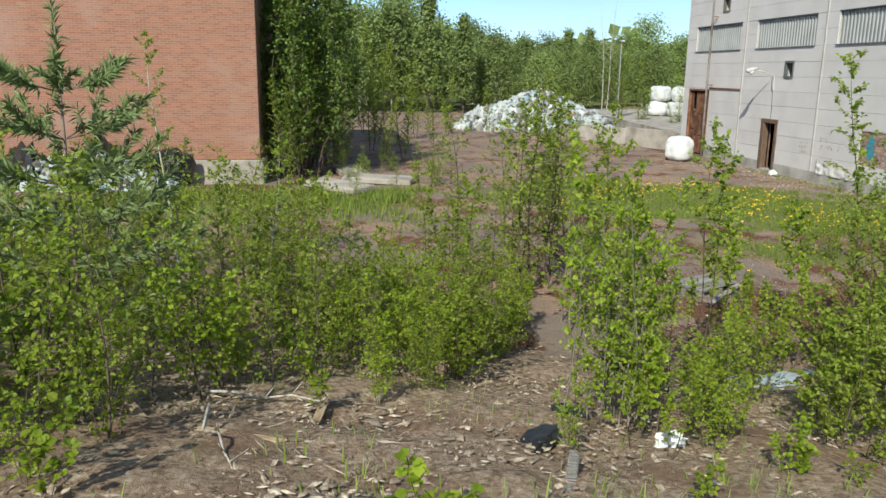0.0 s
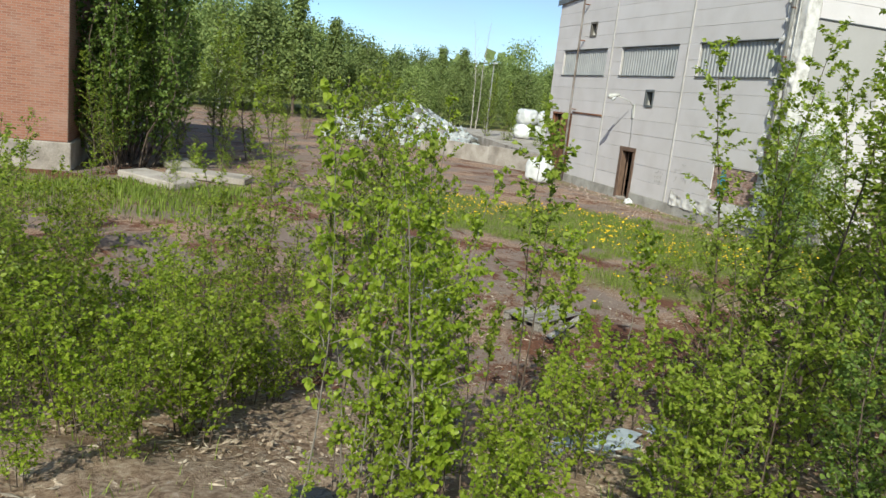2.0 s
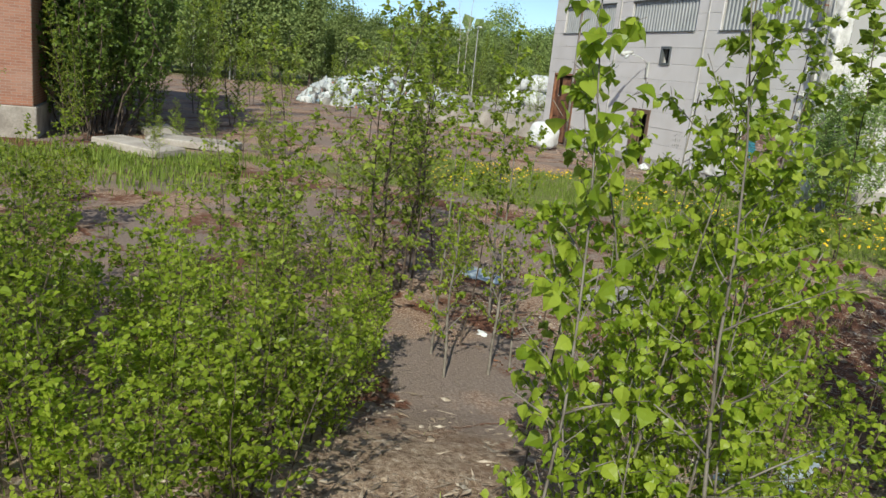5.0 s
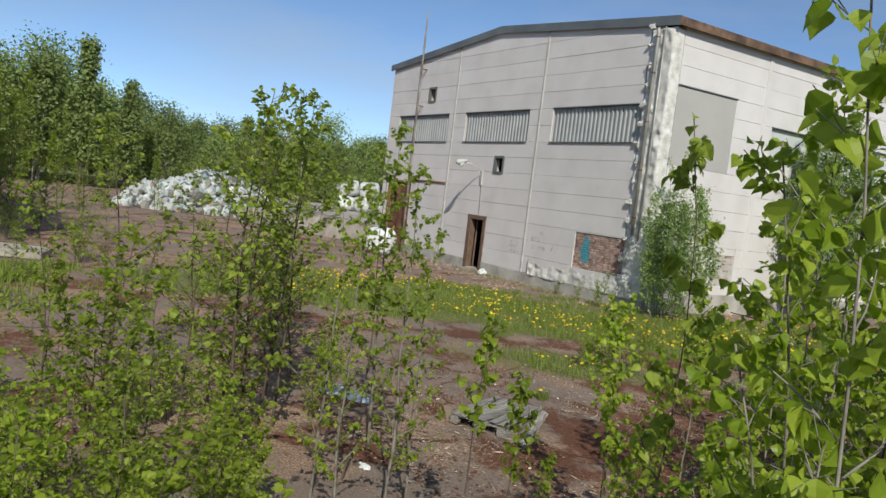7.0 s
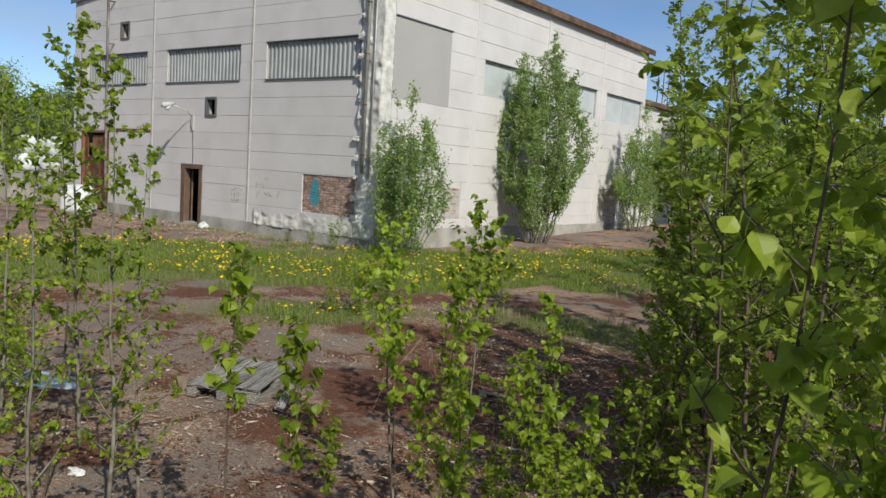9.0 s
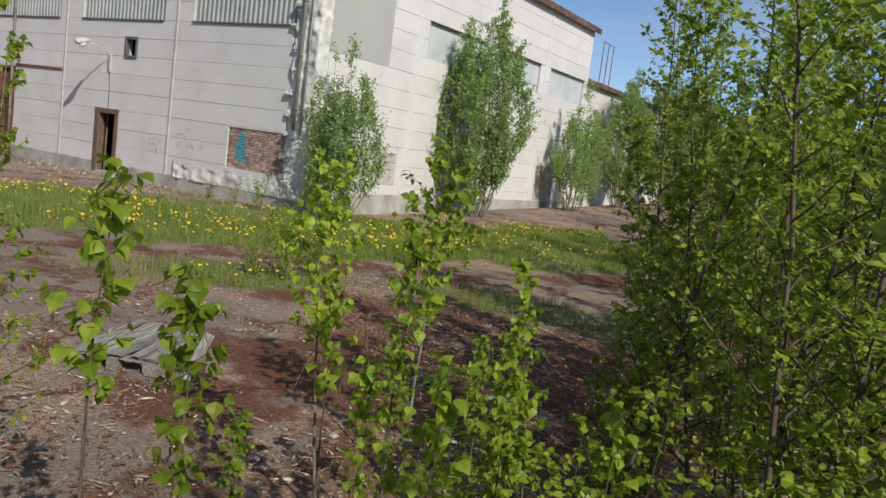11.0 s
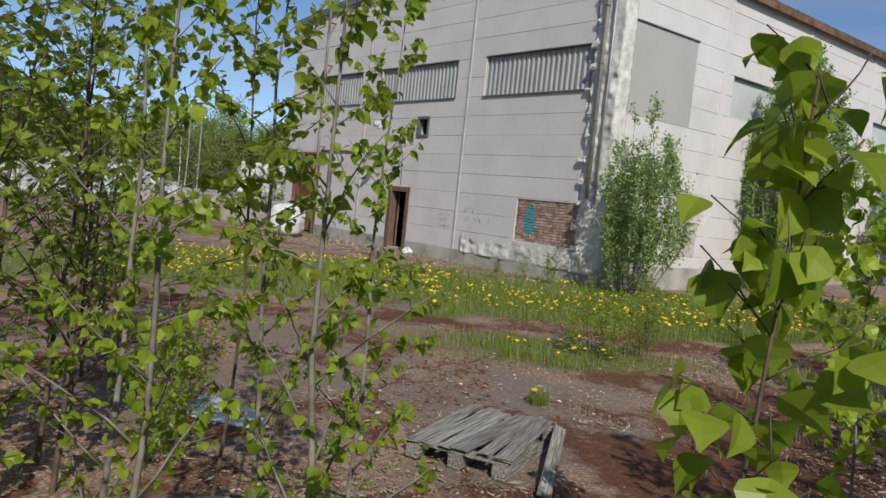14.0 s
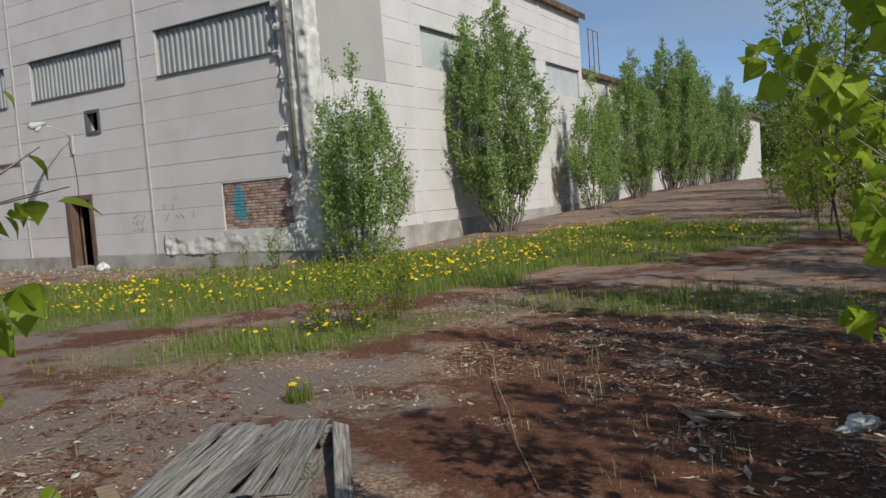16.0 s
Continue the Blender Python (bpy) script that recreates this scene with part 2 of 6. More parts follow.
def heap_material():
    m = material("mixed_plastic_refuse", [(0.6, 0.62, 0.63), (0.72, 0.74, 0.74)], 2.0, 0.5, 0.5, 10)
    n, l = m.node_tree.nodes, m.node_tree.links
    rnd = n.new("ShaderNodeNewGeometry").outputs["Random Per Island"]
    ramp = n.new("ShaderNodeValToRGB")
    ramp.color_ramp.interpolation = "CONSTANT"
    e = ramp.color_ramp.elements
    stops = [(0, (0.43, 0.45, 0.45)), (0.32, (0.33, 0.35, 0.36)), (0.5, (0.24, 0.23, 0.21)), (0.65, (0.4, 0.46, 0.45)), (0.75, (0.12, 0.115, 0.1)), (0.88, (0.22, 0.32, 0.4)), (0.93, (0.56, 0.57, 0.57)), (0.985, (0.4, 0.14, 0.1))]
    while len(e) < len(stops):
        e.new(0.5)
    for k, (p, c) in enumerate(stops):
        e[k].position, e[k].color = p, (*c, 1)
    l.new(rnd, ramp.inputs["Fac"])
    l.new(ramp.outputs["Color"], n["Principled BSDF"].inputs["Base Color"])
    return m


REFUSE = heap_material()


def brickwork_material():
    """Long red brick wall with pale joints, bleached patches and soot."""
    m = material("old_red_brickwork", [(0.2, 0.075, 0.045), (0.3, 0.12, 0.075)], 0.5, 0.9, 0.2, 14)
    n, l = m.node_tree.nodes, m.node_tree.links
    bsdf = n["Principled BSDF"]
    geo, sep, com = n.new("ShaderNodeNewGeometry"), n.new("ShaderNodeSeparateXYZ"), n.new("ShaderNodeCombineXYZ")
    add = n.new("ShaderNodeMath")
    l.new(geo.outputs["Position"], sep.inputs[0])
    l.new(sep.outputs["X"], add.inputs[0])
    l.new(sep.outputs["Y"], add.inputs[1])
    l.new(add.outputs[0], com.inputs["X"])
    l.new(sep.outputs["Z"], com.inputs["Y"])
    br = n.new("ShaderNodeTexBrick")
    br.inputs["Scale"].default_value = 1.0
    br.inputs["Brick Width"].default_value, br.inputs["Row Height"].default_value = 0.26, 0.077
    br.inputs["Mortar Size"].default_value = 0.009
    br.inputs["Color1"].default_value, br.inputs["Color2"].default_value = (0.35, 0.155, 0.1, 1), (0.26, 0.11, 0.072, 1)
    br.inputs["Mortar"].default_value = (0.31, 0.22, 0.17, 1)
    l.new(com.outputs[0], br.inputs["Vector"])
    noi, ramp, mx = n.new("ShaderNodeTexNoise"), n.new("ShaderNodeValToRGB"), n.new("ShaderNodeMixRGB")
    noi.inputs["Scale"].default_value, noi.inputs["Detail"].default_value = 0.55, 7
    ramp.color_ramp.elements[0].position, ramp.color_ramp.elements[1].position = 0.55, 0.72
    ramp.color_ramp.elements[1].color = (0.55, 0.55, 0.55, 1)
    l.new(geo.outputs["Position"], noi.inputs["Vector"])
    l.new(noi.outputs["Fac"], ramp.inputs["Fac"])
    l.new(ramp.outputs["Color"], mx.inputs[0])
    l.new(br.outputs["Color"], mx.inputs[1])
    mx.inputs[2].default_value = (0.37, 0.25, 0.2, 1)
    l.new(mx.outputs["Color"], bsdf.inputs["Base Color"])
    bp = n.new("ShaderNodeBump")
    bp.inputs["Strength"].default_value, bp.inputs["Distance"].default_value = 0.6, 0.02
    bp.invert = True
    l.new(br.outputs["Fac"], bp.inputs["Height"])
    l.new(bp.outputs[0], bsdf.inputs["Normal"])
    return m


BRICKWORK = brickwork_material()


def graffiti_brick_material():
    """The brick of the patch with a blue paint smear across it."""
    m = BRICK.copy()
    m.name = "brick_with_blue_paint"
    n, l = m.node_tree.nodes, m.node_tree.links
    bsdf = n["Principled BSDF"]
    old = bsdf.inputs["Base Color"].links[0].from_socket
    geo, noi, mp = n.new("ShaderNodeNewGeometry"), n.new("ShaderNodeTexNoise"), n.new("ShaderNodeVectorMath")
    noi.inputs["Scale"].default_value, noi.inputs["Detail"].default_value = 3.2, 5
    l.new(geo.outputs["Position"], noi.inputs["Vector"])
    sub = n.new("ShaderNodeVectorMath")
    sub.operation = "SUBTRACT"
    sub.inputs[1].default_value = (-2.78, 0.05, 1.6)
    l.new(geo.outputs["Position"], sub.inputs[0])
    mp.operation = "MULTIPLY"
    mp.inputs[1].default_value = (3.0, 0.1, 1.55)
    l.new(sub.outputs[0], mp.inputs[0])
    ln, ad, ramp, mx = n.new("ShaderNodeVectorMath"), n.new("ShaderNodeMath"), n.new("ShaderNodeValToRGB"), n.new("ShaderNodeMixRGB")
    ln.operation = "LENGTH"
    l.new(mp.outputs[0], ln.inputs[0])
    l.new(ln.outputs["Value"], ad.inputs[0])
    l.new(noi.outputs["Fac"], ad.inputs[1])
    ramp.color_ramp.elements[0].position, ramp.color_ramp.elements[1].position = 0.0, 1.0
    ramp.color_ramp.elements[0].color, ramp.color_ramp.elements[1].color = (1, 1, 1, 1), (0, 0, 0, 1)
    sc = n.new("ShaderNodeMapRange")
    sc.inputs["From Min"].default_value, sc.inputs["From Max"].default_value = 1.1, 1.24
    l.new(ad.outputs[0], sc.inputs["Value"])
    l.new(sc.outputs[0], ramp.inputs["Fac"])
    l.new(ramp.outputs["Color"], mx.inputs[0])
    l.new(old, mx.inputs[1])
    mx.inputs[2].default_value = (0.07, 0.3, 0.38, 1)
    l.new(mx.outputs["Color"], bsdf.inputs["Base Color"])
    return m


BLUEBRICK = graffiti_brick_material()


def ground_material():
    """Cracked asphalt with red-brown moss, its cover also painting thicket shade; dry litter on the bank; grass soil
    where the meadow grows.
    """
    m = bpy.data.materials.new("yard_ground")
    m.use_nodes = True
    n, l = m.node_tree.nodes, m.node_tree.links
    bsdf = n["Principled BSDF"]
    bsdf.inputs["Roughness"].default_value = 0.95
    bsdf.inputs["Specular IOR Level"].default_value = 0.2
    pos = n.new("ShaderNodeNewGeometry").outputs["Position"]

    def noise_tex(scale, detail=6, rough=0.55, warp=None):
        t = n.new("ShaderNodeTexNoise")
        t.inputs["Scale"].default_value, t.inputs["Detail"].default_value, t.inputs["Roughness"].default_value = scale, detail, rough
        l.new(warp or pos, t.inputs["Vector"])
        return t.outputs["Fac"]

    def ramp(fac, stops):
        r = n.new("ShaderNodeValToRGB")
        e = r.color_ramp.elements
        while len(e) < len(stops):
            e.new(0.5)
        for k, (p, c) in enumerate(stops):
            e[k].position, e[k].color = p, (*c, 1) if len(c) == 3 else c
        l.new(fac, r.inputs["Fac"])
        return r.outputs["Color"]

    def mix(fac, a, b):
        x = n.new("ShaderNodeMixRGB")
        l.new(fac, x.inputs[0])
        for k, c in ((1, a), (2, b)):
            if isinstance(c, tuple):
                x.inputs[k].default_value = (*c, 1)
            else:
                l.new(c, x.inputs[k])
        return x.outputs["Color"]

    def attr(name):
        a = n.new("ShaderNodeAttribute")
        a.attribute_name = name
        return a.outputs["Fac"]

    W, K = (1, 1, 1), (0, 0, 0)
    grit = noise_tex(38, 5, 0.7)
    asphalt = mix(noise_tex(0.5), ramp(grit, [(0.32, (0.125, 0.098, 0.085)), (0.52, (0.245, 0.2, 0.178)), (0.7, (0.39, 0.34, 0.305))]), (0.23, 0.165, 0.13))
    gravel = ramp(grit, [(0.36, (0.15, 0.085, 0.055)), (0.5, (0.3, 0.19, 0.13)), (0.64, (0.52, 0.41, 0.33))])
    base = mix(ramp(noise_tex(0.42, 8, 0.62), [(0.47, K), (0.56, W)]), asphalt, gravel)
    mosscol = ramp(noise_tex(24, 10, 0.85), [(0.36, (0.045, 0.019, 0.012)), (0.5, (0.125, 0.05, 0.029)), (0.6, (0.22, 0.092, 0.05)), (0.72, (0.34, 0.2, 0.125))])
    vor = n.new("ShaderNodeTexVoronoi")
    vor.feature = "DISTANCE_TO_EDGE"
    vor.inputs["Scale"].default_value = 0.55
    wob, wadd = n.new("ShaderNodeTexNoise"), n.new("ShaderNodeMixRGB")
    wob.inputs["Scale"].default_value, wob.inputs["Detail"].default_value = 1.1, 8
    wadd.inputs[0].default_value = 0.62
    l.new(pos, wob.inputs["Vector"])
    l.new(pos, wadd.inputs[1])
    l.new(wob.outputs["Color"], wadd.inputs[2])
    l.new(wadd.outputs["Color"], vor.inputs["Vector"])
    gap = n.new("ShaderNodeMath")
    gap.operation = "MULTIPLY_ADD"
    gap.inputs[1].default_value, gap.inputs[2].default_value = -0.07, 0.04
    l.new(noise_tex(1.6, 6, 0.7), gap.inputs[0])
    wide = n.new("ShaderNodeMath")
    l.new(vor.outputs["Distance"], wide.inputs[0])
    l.new(gap.outputs[0], wide.inputs[1])
    crack = ramp(wide.outputs[0], [(0.006, (0.95, 0.95, 0.95)), (0.018, K)])
    base = mix(crack, base, mosscol)
    mm = n.new("ShaderNodeMath")
    mm.operation = "MULTIPLY_ADD"
    l.new(noise_tex(5.5, 10, 0.8), mm.inputs[0])
    mm.inputs[1].default_value = 0.45
    l.new(noise_tex(0.62, 9, 0.66), mm.inputs[2])
    m2 = n.new("ShaderNodeMath")
    m2.operation = "MULTIPLY_ADD"
    # mask of moss growth together with the painted thicket shade
    l.new(attr("moss_shade"), m2.inputs[0])
    m2.inputs[1].default_value = 0.2
    l.new(mm.outputs[0], m2.inputs[2])
    moss = ramp(m2.outputs[0], [(0.76, K), (0.84, (0.92, 0.92, 0.92))])
    base = mix(moss, base, mosscol)
    litter = ramp(noise_tex(13, 9, 0.75), [(0.34, (0.1, 0.065, 0.045)), (0.46, (0.26, 0.18, 0.125)), (0.57, (0.4, 0.305, 0.225)), (0.68, (0.57, 0.48, 0.4))])
    litter = mix(ramp(noise_tex(0.9, 6), [(0.5, K), (0.64, (0.7, 0.7, 0.7))]), litter, (0.19, 0.115, 0.075))
    base = mix(attr("bank"), base, litter)
    soil = ramp(noise_tex(9, 6, 0.7), [(0.35, (0.09, 0.09, 0.035)), (0.55, (0.17, 0.19, 0.06)), (0.7, (0.3, 0.26, 0.15))])
    base = mix(attr("meadow"), base, soil)
    l.new(base, bsdf.inputs["Base Color"])
    bp = n.new("ShaderNodeBump")
    bp.inputs["Strength"].default_value, bp.inputs["Distance"].default_value = 0.7, 0.03
    hm = n.new("ShaderNodeMath")
    l.new(grit, hm.inputs[0])
    l.new(noise_tex(7, 8, 0.7), hm.inputs[1])
    hs = n.new("ShaderNodeMath")
    hs.operation = "SUBTRACT"
    l.new(hm.outputs[0], hs.inputs[0])
    l.new(crack, hs.inputs[1])
    l.new(hs.outputs[0], bp.inputs["Height"])
    l.new(bp.outputs[0], bsdf.inputs["Normal"])
    return m


GROUND = ground_material()


# ---- ground ----
def hash_noise(x, y, s, seed=0):
    """Smooth value noise on arrays."""
    x, y = np.asarray(x) * s + 17.3 * seed, np.asarray(y) * s + 5.1 * seed
    i, j = np.floor(x), np.floor(y)
    u, v = x - i, y - j
    u, v = u * u * (3 - 2 * u), v * v * (3 - 2 * v)

    def h(a, b):
        w = np.sin(a * 127.1 + b * 311.7 + seed * 74.7) * 43758.5453
        return w - np.floor(w)

    return (h(i, j) * (1 - u) + h(i + 1, j) * u) * (1 - v) + (h(i, j + 1) * (1 - u) + h(i + 1, j + 1) * u) * v


def meadow_at(x, y):
    """How much grass grows at a place, 0 to 1."""
    x, y = np.asarray(x, float), np.asarray(y, float)
    u, v = 0.82 * x - 0.57 * y, 0.57 * x + 0.82 * y
    w = (hash_noise(x, y, 0.9, 3) - 0.5) * 2.2 + (hash_noise(x, y, 3.1, 4) - 0.5) * 1.0
    band = np.clip((u + 1.0 + w) / 0.8, 0, 1) * np.clip((7.0 - u + w) / 0.8, 0, 1) * np.clip((v + 14 + w) / 2, 0, 1) * np.clip((11 - v + w) / 2, 0, 1)
    p, q = (x - 6.15) * 0.64 + (y + 8.1) * 0.77, -(x - 6.15) * 0.77 + (y + 8.1) * 0.64
    isle = np.clip(1.5 - np.sqrt((p / 1.9) ** 2 + (q / 0.95) ** 2) + w * 0.25, 0, 1)
    p2, q2 = x - 9.8, y + 5.5
    isle2 = np.clip(1.4 - np.sqrt((p2 / 2.0) ** 2 + (q2 / 0.9) ** 2) + w * 0.3, 0, 1)
    left = np.clip((-(x - 2) / 4), 0, 1) * np.clip((-15.2 - y + w) / 1.5, 0, 1) * np.clip((x + 5 + w) / 2, 0, 1) * np.clip((y + 27) / 2, 0, 1) * 0.5
    far = np.clip((np.hypot(x - 5, y + 5) - 62) / 12, 0, 1)
    wall = np.clip(1 - np.abs(y + 0.55) / 0.5 + w * 0.4, 0, 1) * (x > -19) * (x < -1) * 0.6
    return np.maximum.reduce([band, isle, isle2 * 0.8, left, far, wall])


def build_ground():
    def axis(lo, d0, d1, hi, fine, mid):
        far = [2.0 ** k * 4 for k in range(1, 10)]
        a = np.arange(d0, d1 + 1e-6, fine)
        b, c = np.arange(lo, d0 - 1e-6, mid), np.arange(d1 + mid, hi, mid)
        return np.concatenate([[lo - f for f in far[::-1]], b, a, c, [hi + f for f in far]])

    xs, ys = axis(-40, 3, 24, 30, 0.13, 0.5), axis(-34, -25, -3, 40, 0.13, 0.5)
    gx, gy = np.meshgrid(xs, ys, indexing="ij")
    z = ground_z(gx, gy)
    bank = np.clip(((gx - 12.0) * 0.93 - (gy + 15.1) * 0.36 + (hash_noise(gx, gy, 0.7, 1) - 0.5) * 2.4 + 0.4) / 1.2, 0, 1)
    bank *= np.clip((45 - np.abs(gy + 15)) / 10, 0, 1)
    z += bank * ((hash_noise(gx, gy, 1.1, 5) - 0.5) * 0.14 + (hash_noise(gx, gy, 3.7, 6) - 0.5) * 0.07 + (hash_noise(gx, gy, 7, 7) - 0.5) * 0.04)
    near = np.clip((40 - np.hypot(gx, gy)) / 10, 0, 1)
    z += (1 - bank) * near * ((hash_noise(gx, gy, 0.35, 8) - 0.5) * 0.06 + (hash_noise(gx, gy, 2.3, 9) - 0.5) * 0.02)
    inside = (gx > -18.6) & (gx < 0.2) & (gy > -0.2) & (gy < 60)
    z = np.where(inside, np.minimum(z, 0.02), z)
    far = np.clip((np.hypot(gx, gy) - 60) / 60, 0, 1)
    z += far * (hash_noise(gx, gy, 0.02, 2) - 0.5) * 1.5
    grass = meadow_at(gx, gy)
    # thicker dark moss here also paints the thicket's shade into the ground colour
    dark = np.clip(1.6 - np.hypot((gx - 11.2) / 2.5, (gy + 8.9) / 3.3) + (hash_noise(gx, gy, 1.3, 11) - 0.5) * 1.3, 0, 1)
    edge = np.clip(1 - np.abs((0.82 * gx - 0.57 * gy) - 7.9) / 0.9 + (hash_noise(gx, gy, 1.1, 12) - 0.5) * 1.2, 0, 1) * (gx > -8) * 0.8
    verts = np.stack([gx, gy, z], -1).reshape(-1, 3)
    nx, ny = gx.shape
    i = np.arange(nx * ny).reshape(nx, ny)
    faces = np.stack([i[:-1, :-1], i[1:, :-1], i[1:, 1:], i[:-1, 1:]], -1).reshape(-1, 4)
    ob = link_mesh("ground", verts.tolist(), faces.tolist(), GROUND, smooth=True)
    for name, w in (("bank", bank), ("meadow", grass), ("moss_shade", np.maximum(dark, edge))):
        at = ob.data.attributes.new(name, "FLOAT", "POINT")
        at.data.foreach_set("value", w.reshape(-1).astype(np.float32))
    return tagged(ob, "cracked mossy asphalt yard rising to a litter-covered bank", "ground", kind="structure")


build_ground()


# ---- white factory ----
ROW = 0.61
ROWS = [5.28 + ROW * k for k in range(-8, 7)]
LEN = 19.0
WIDE = 18.2
EAVE_Z, RIDGE_Z = 8.95, 9.75


def roof_z(x):
    return RIDGE_Z - abs(x + WIDE / 2) / (WIDE / 2) * (RIDGE_Z - EAVE_Z)


def cut(rect, holes):
    """The pieces of the rectangle (a0, a1, b0, b1) left beside the holes."""
    out = [rect]
    for h in holes:
        nxt = []
        for a0, a1, b0, b1 in out:
            if h[1] <= a0 + 1e-3 or h[0] >= a1 - 1e-3 or h[3] <= b0 + 1e-3 or h[2] >= b1 - 1e-3:
                nxt.append((a0, a1, b0, b1))
                continue
            if h[0] > a0 + 0.02:
                nxt.append((a0, h[0], b0, b1))
            if h[1] < a1 - 0.02:
                nxt.append((h[1], a1, b0, b1))
            m0, m1 = max(a0, h[0]), min(a1, h[1])
            if h[2] > b0 + 0.02:
                nxt.append((m0, m1, b0, h[2]))
            if h[3] < b1 - 0.02:
                nxt.append((m0, m1, h[3], b1))
        out = nxt
    return out


rng = random.Random(5)
factory = thing("factory_building", "white panel factory hall with corrugated window infills", "building")
FRONT_HOLES = [(-5.34, -0.9, 5.28, 6.5), (-11.15, -6.75, 5.28, 6.5), (-17.1, -12.53, 5.28, 6.5), (-8.62, -8.04, 4.06, 4.67), (-14.47, -13.89, 7.11, 7.72), (-9.9, -8.8, 0.0, 2.2), (-3.32, -0.86, 0.97, 2.19), (-17.45, -15.3, 0.0, 3.3)]
front_wall = link_mesh("wall_front", [], [], PAINT, factory)
side_wall = link_mesh("wall_side", [], [], PAINT, factory)
BAYS_X = [-18.2, -12.1, -6.1, -0.95]
BAYS_Y = [0.42, 4.7, 9.45, 14.3, 19.0]
SIDE_HOLES = [(5.2, 9.0, 5.28, 6.5), (9.95, 13.8, 5.28, 6.5), (14.8, 18.6, 5.28, 6.5), (14.7, 16.6, 0.45, 2.23), (3.1, 4.2, 0.97, 2.0), (0.42, 3.2, 4.67, 7.11)]


def front_panel(x0, x1, z0, z1):
    """One wall panel, its upper edge cut by the gable where it reaches the roof."""
    bm = bmesh.new()
    g, jut = 0.006, rng.uniform(-0.006, 0.006)
    x0, x1, z0, z1 = x0 + g, x1 - g, z0 + g * 0.7, z1 - g * 0.7
    xm = -WIDE / 2
    cols = sorted({x0, x1, *([xm] if x0 < xm < x1 else [])})
    top = [min(z1, roof_z(x) + 0.05) for x in cols]
    if max(top) <= z0 + 0.02:
        bm.free()
        return
    top = [max(t, z0 + 0.01) for t in top]
    f = [bm.verts.new((x, jut, z0)) for x in cols] + [bm.verts.new((x, jut, t)) for x, t in zip(cols[::-1], top[::-1])]
    face = bm.faces.new(f)
    got = bmesh.ops.extrude_face_region(bm, geom=[face])
    bmesh.ops.translate(bm, verts=[v for v in got["geom"] if isinstance(v, bmesh.types.BMVert)], vec=(0, 0.24, 0))
    bmesh.ops.recalc_face_normals(bm, faces=bm.faces)
    edges = [e for e in bm.edges if all(abs(v.co.y - jut) < 1e-4 for v in e.verts)]
    bmesh.ops.bevel(bm, geom=edges, offset=0.006, segments=1, affect="EDGES")
    part("panel", bm, PAINT, front_wall)


for b in range(3):
    for z0, z1 in zip(ROWS[:-1], ROWS[1:]):
        right = BAYS_X[b + 1] + (rng.uniform(-0.09, 0.06) if b == 2 else 0)
        for a0, a1, b0, b1 in cut((BAYS_X[b], right, z0, z1), FRONT_HOLES):
            front_panel(a0, a1, b0, b1)
    for z0, z1 in ((ROWS[-1], ROWS[-1] + 0.8),):
        front_panel(BAYS_X[b], BAYS_X[b + 1], z0, z1)
for b in range(4):
    for z0, z1 in zip(ROWS[:-1], ROWS[1:]):
        for a0, a1, b0, b1 in cut((BAYS_Y[b], BAYS_Y[b + 1], z0, min(z1, 8.95)), SIDE_HOLES):
            j = rng.uniform(-0.006, 0.006)
            part("panel", box_bm((-0.24, a0 + 0.007, b0 + 0.004), (j, a1 - 0.007, b1 - 0.004), 0.006), PAINT, side_wall)

# grey backing behind the joints, and the closed back of the hall
bm = bmesh.new()
for a0, a1, b0, b1 in cut((-18.2, -0.5, 0.0, 9.0), FRONT_HOLES):
    box(bm, (a0, 0.03, b0), (a1, 0.2, b1))
for a0, a1, b0, b1 in cut((0.3, 19.0, 0.0, 8.95), SIDE_HOLES[:3]):
    box(bm, (-0.2, a0, b0), (-0.03, a1, b1))
part("joint_backing", bm, JOINT, factory)
bm = bmesh.new()
box(bm, (-18.2, 0.25, 0), (-17.95, 19.0, 9.0))
box(bm, (-18.2, 18.8, 0), (-0.02, 19.05, 9.0))
part("back_wall", bm, PAINT, factory)
# dark-coloured floor, partition and slab that close the view behind the doorway
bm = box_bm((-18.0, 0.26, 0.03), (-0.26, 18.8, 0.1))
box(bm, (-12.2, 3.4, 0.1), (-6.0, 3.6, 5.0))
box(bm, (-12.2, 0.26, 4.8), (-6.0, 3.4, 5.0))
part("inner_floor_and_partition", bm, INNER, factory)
bm = bmesh.new()
for side in (-1, 1):
    xa, xb = -WIDE / 2, -WIDE / 2 + side * (WIDE / 2 + 0.2)
    za, zb = RIDGE_Z - 0.02, EAVE_Z - 0.04
    v = [bm.verts.new(p) for p in ((xa, -0.08, za + 0.14), (xa, 19.2, za + 0.14), (xb, 19.2, zb + 0.14), (xb, -0.08, zb + 0.14), (xa, -0.08, za), (xa, 19.2, za), (xb, 19.2, zb), (xb, -0.08, zb))]
    for q in ((0, 1, 2, 3), (7, 6, 5, 4), (0, 3, 7, 4), (1, 5, 6, 2), (3, 2, 6, 7)):
        bm.faces.new([v[k] for k in q])
bmesh.ops.recalc_face_normals(bm, faces=bm.faces)
part("roof", bm, ROOFING, factory)
bm = bmesh.new()
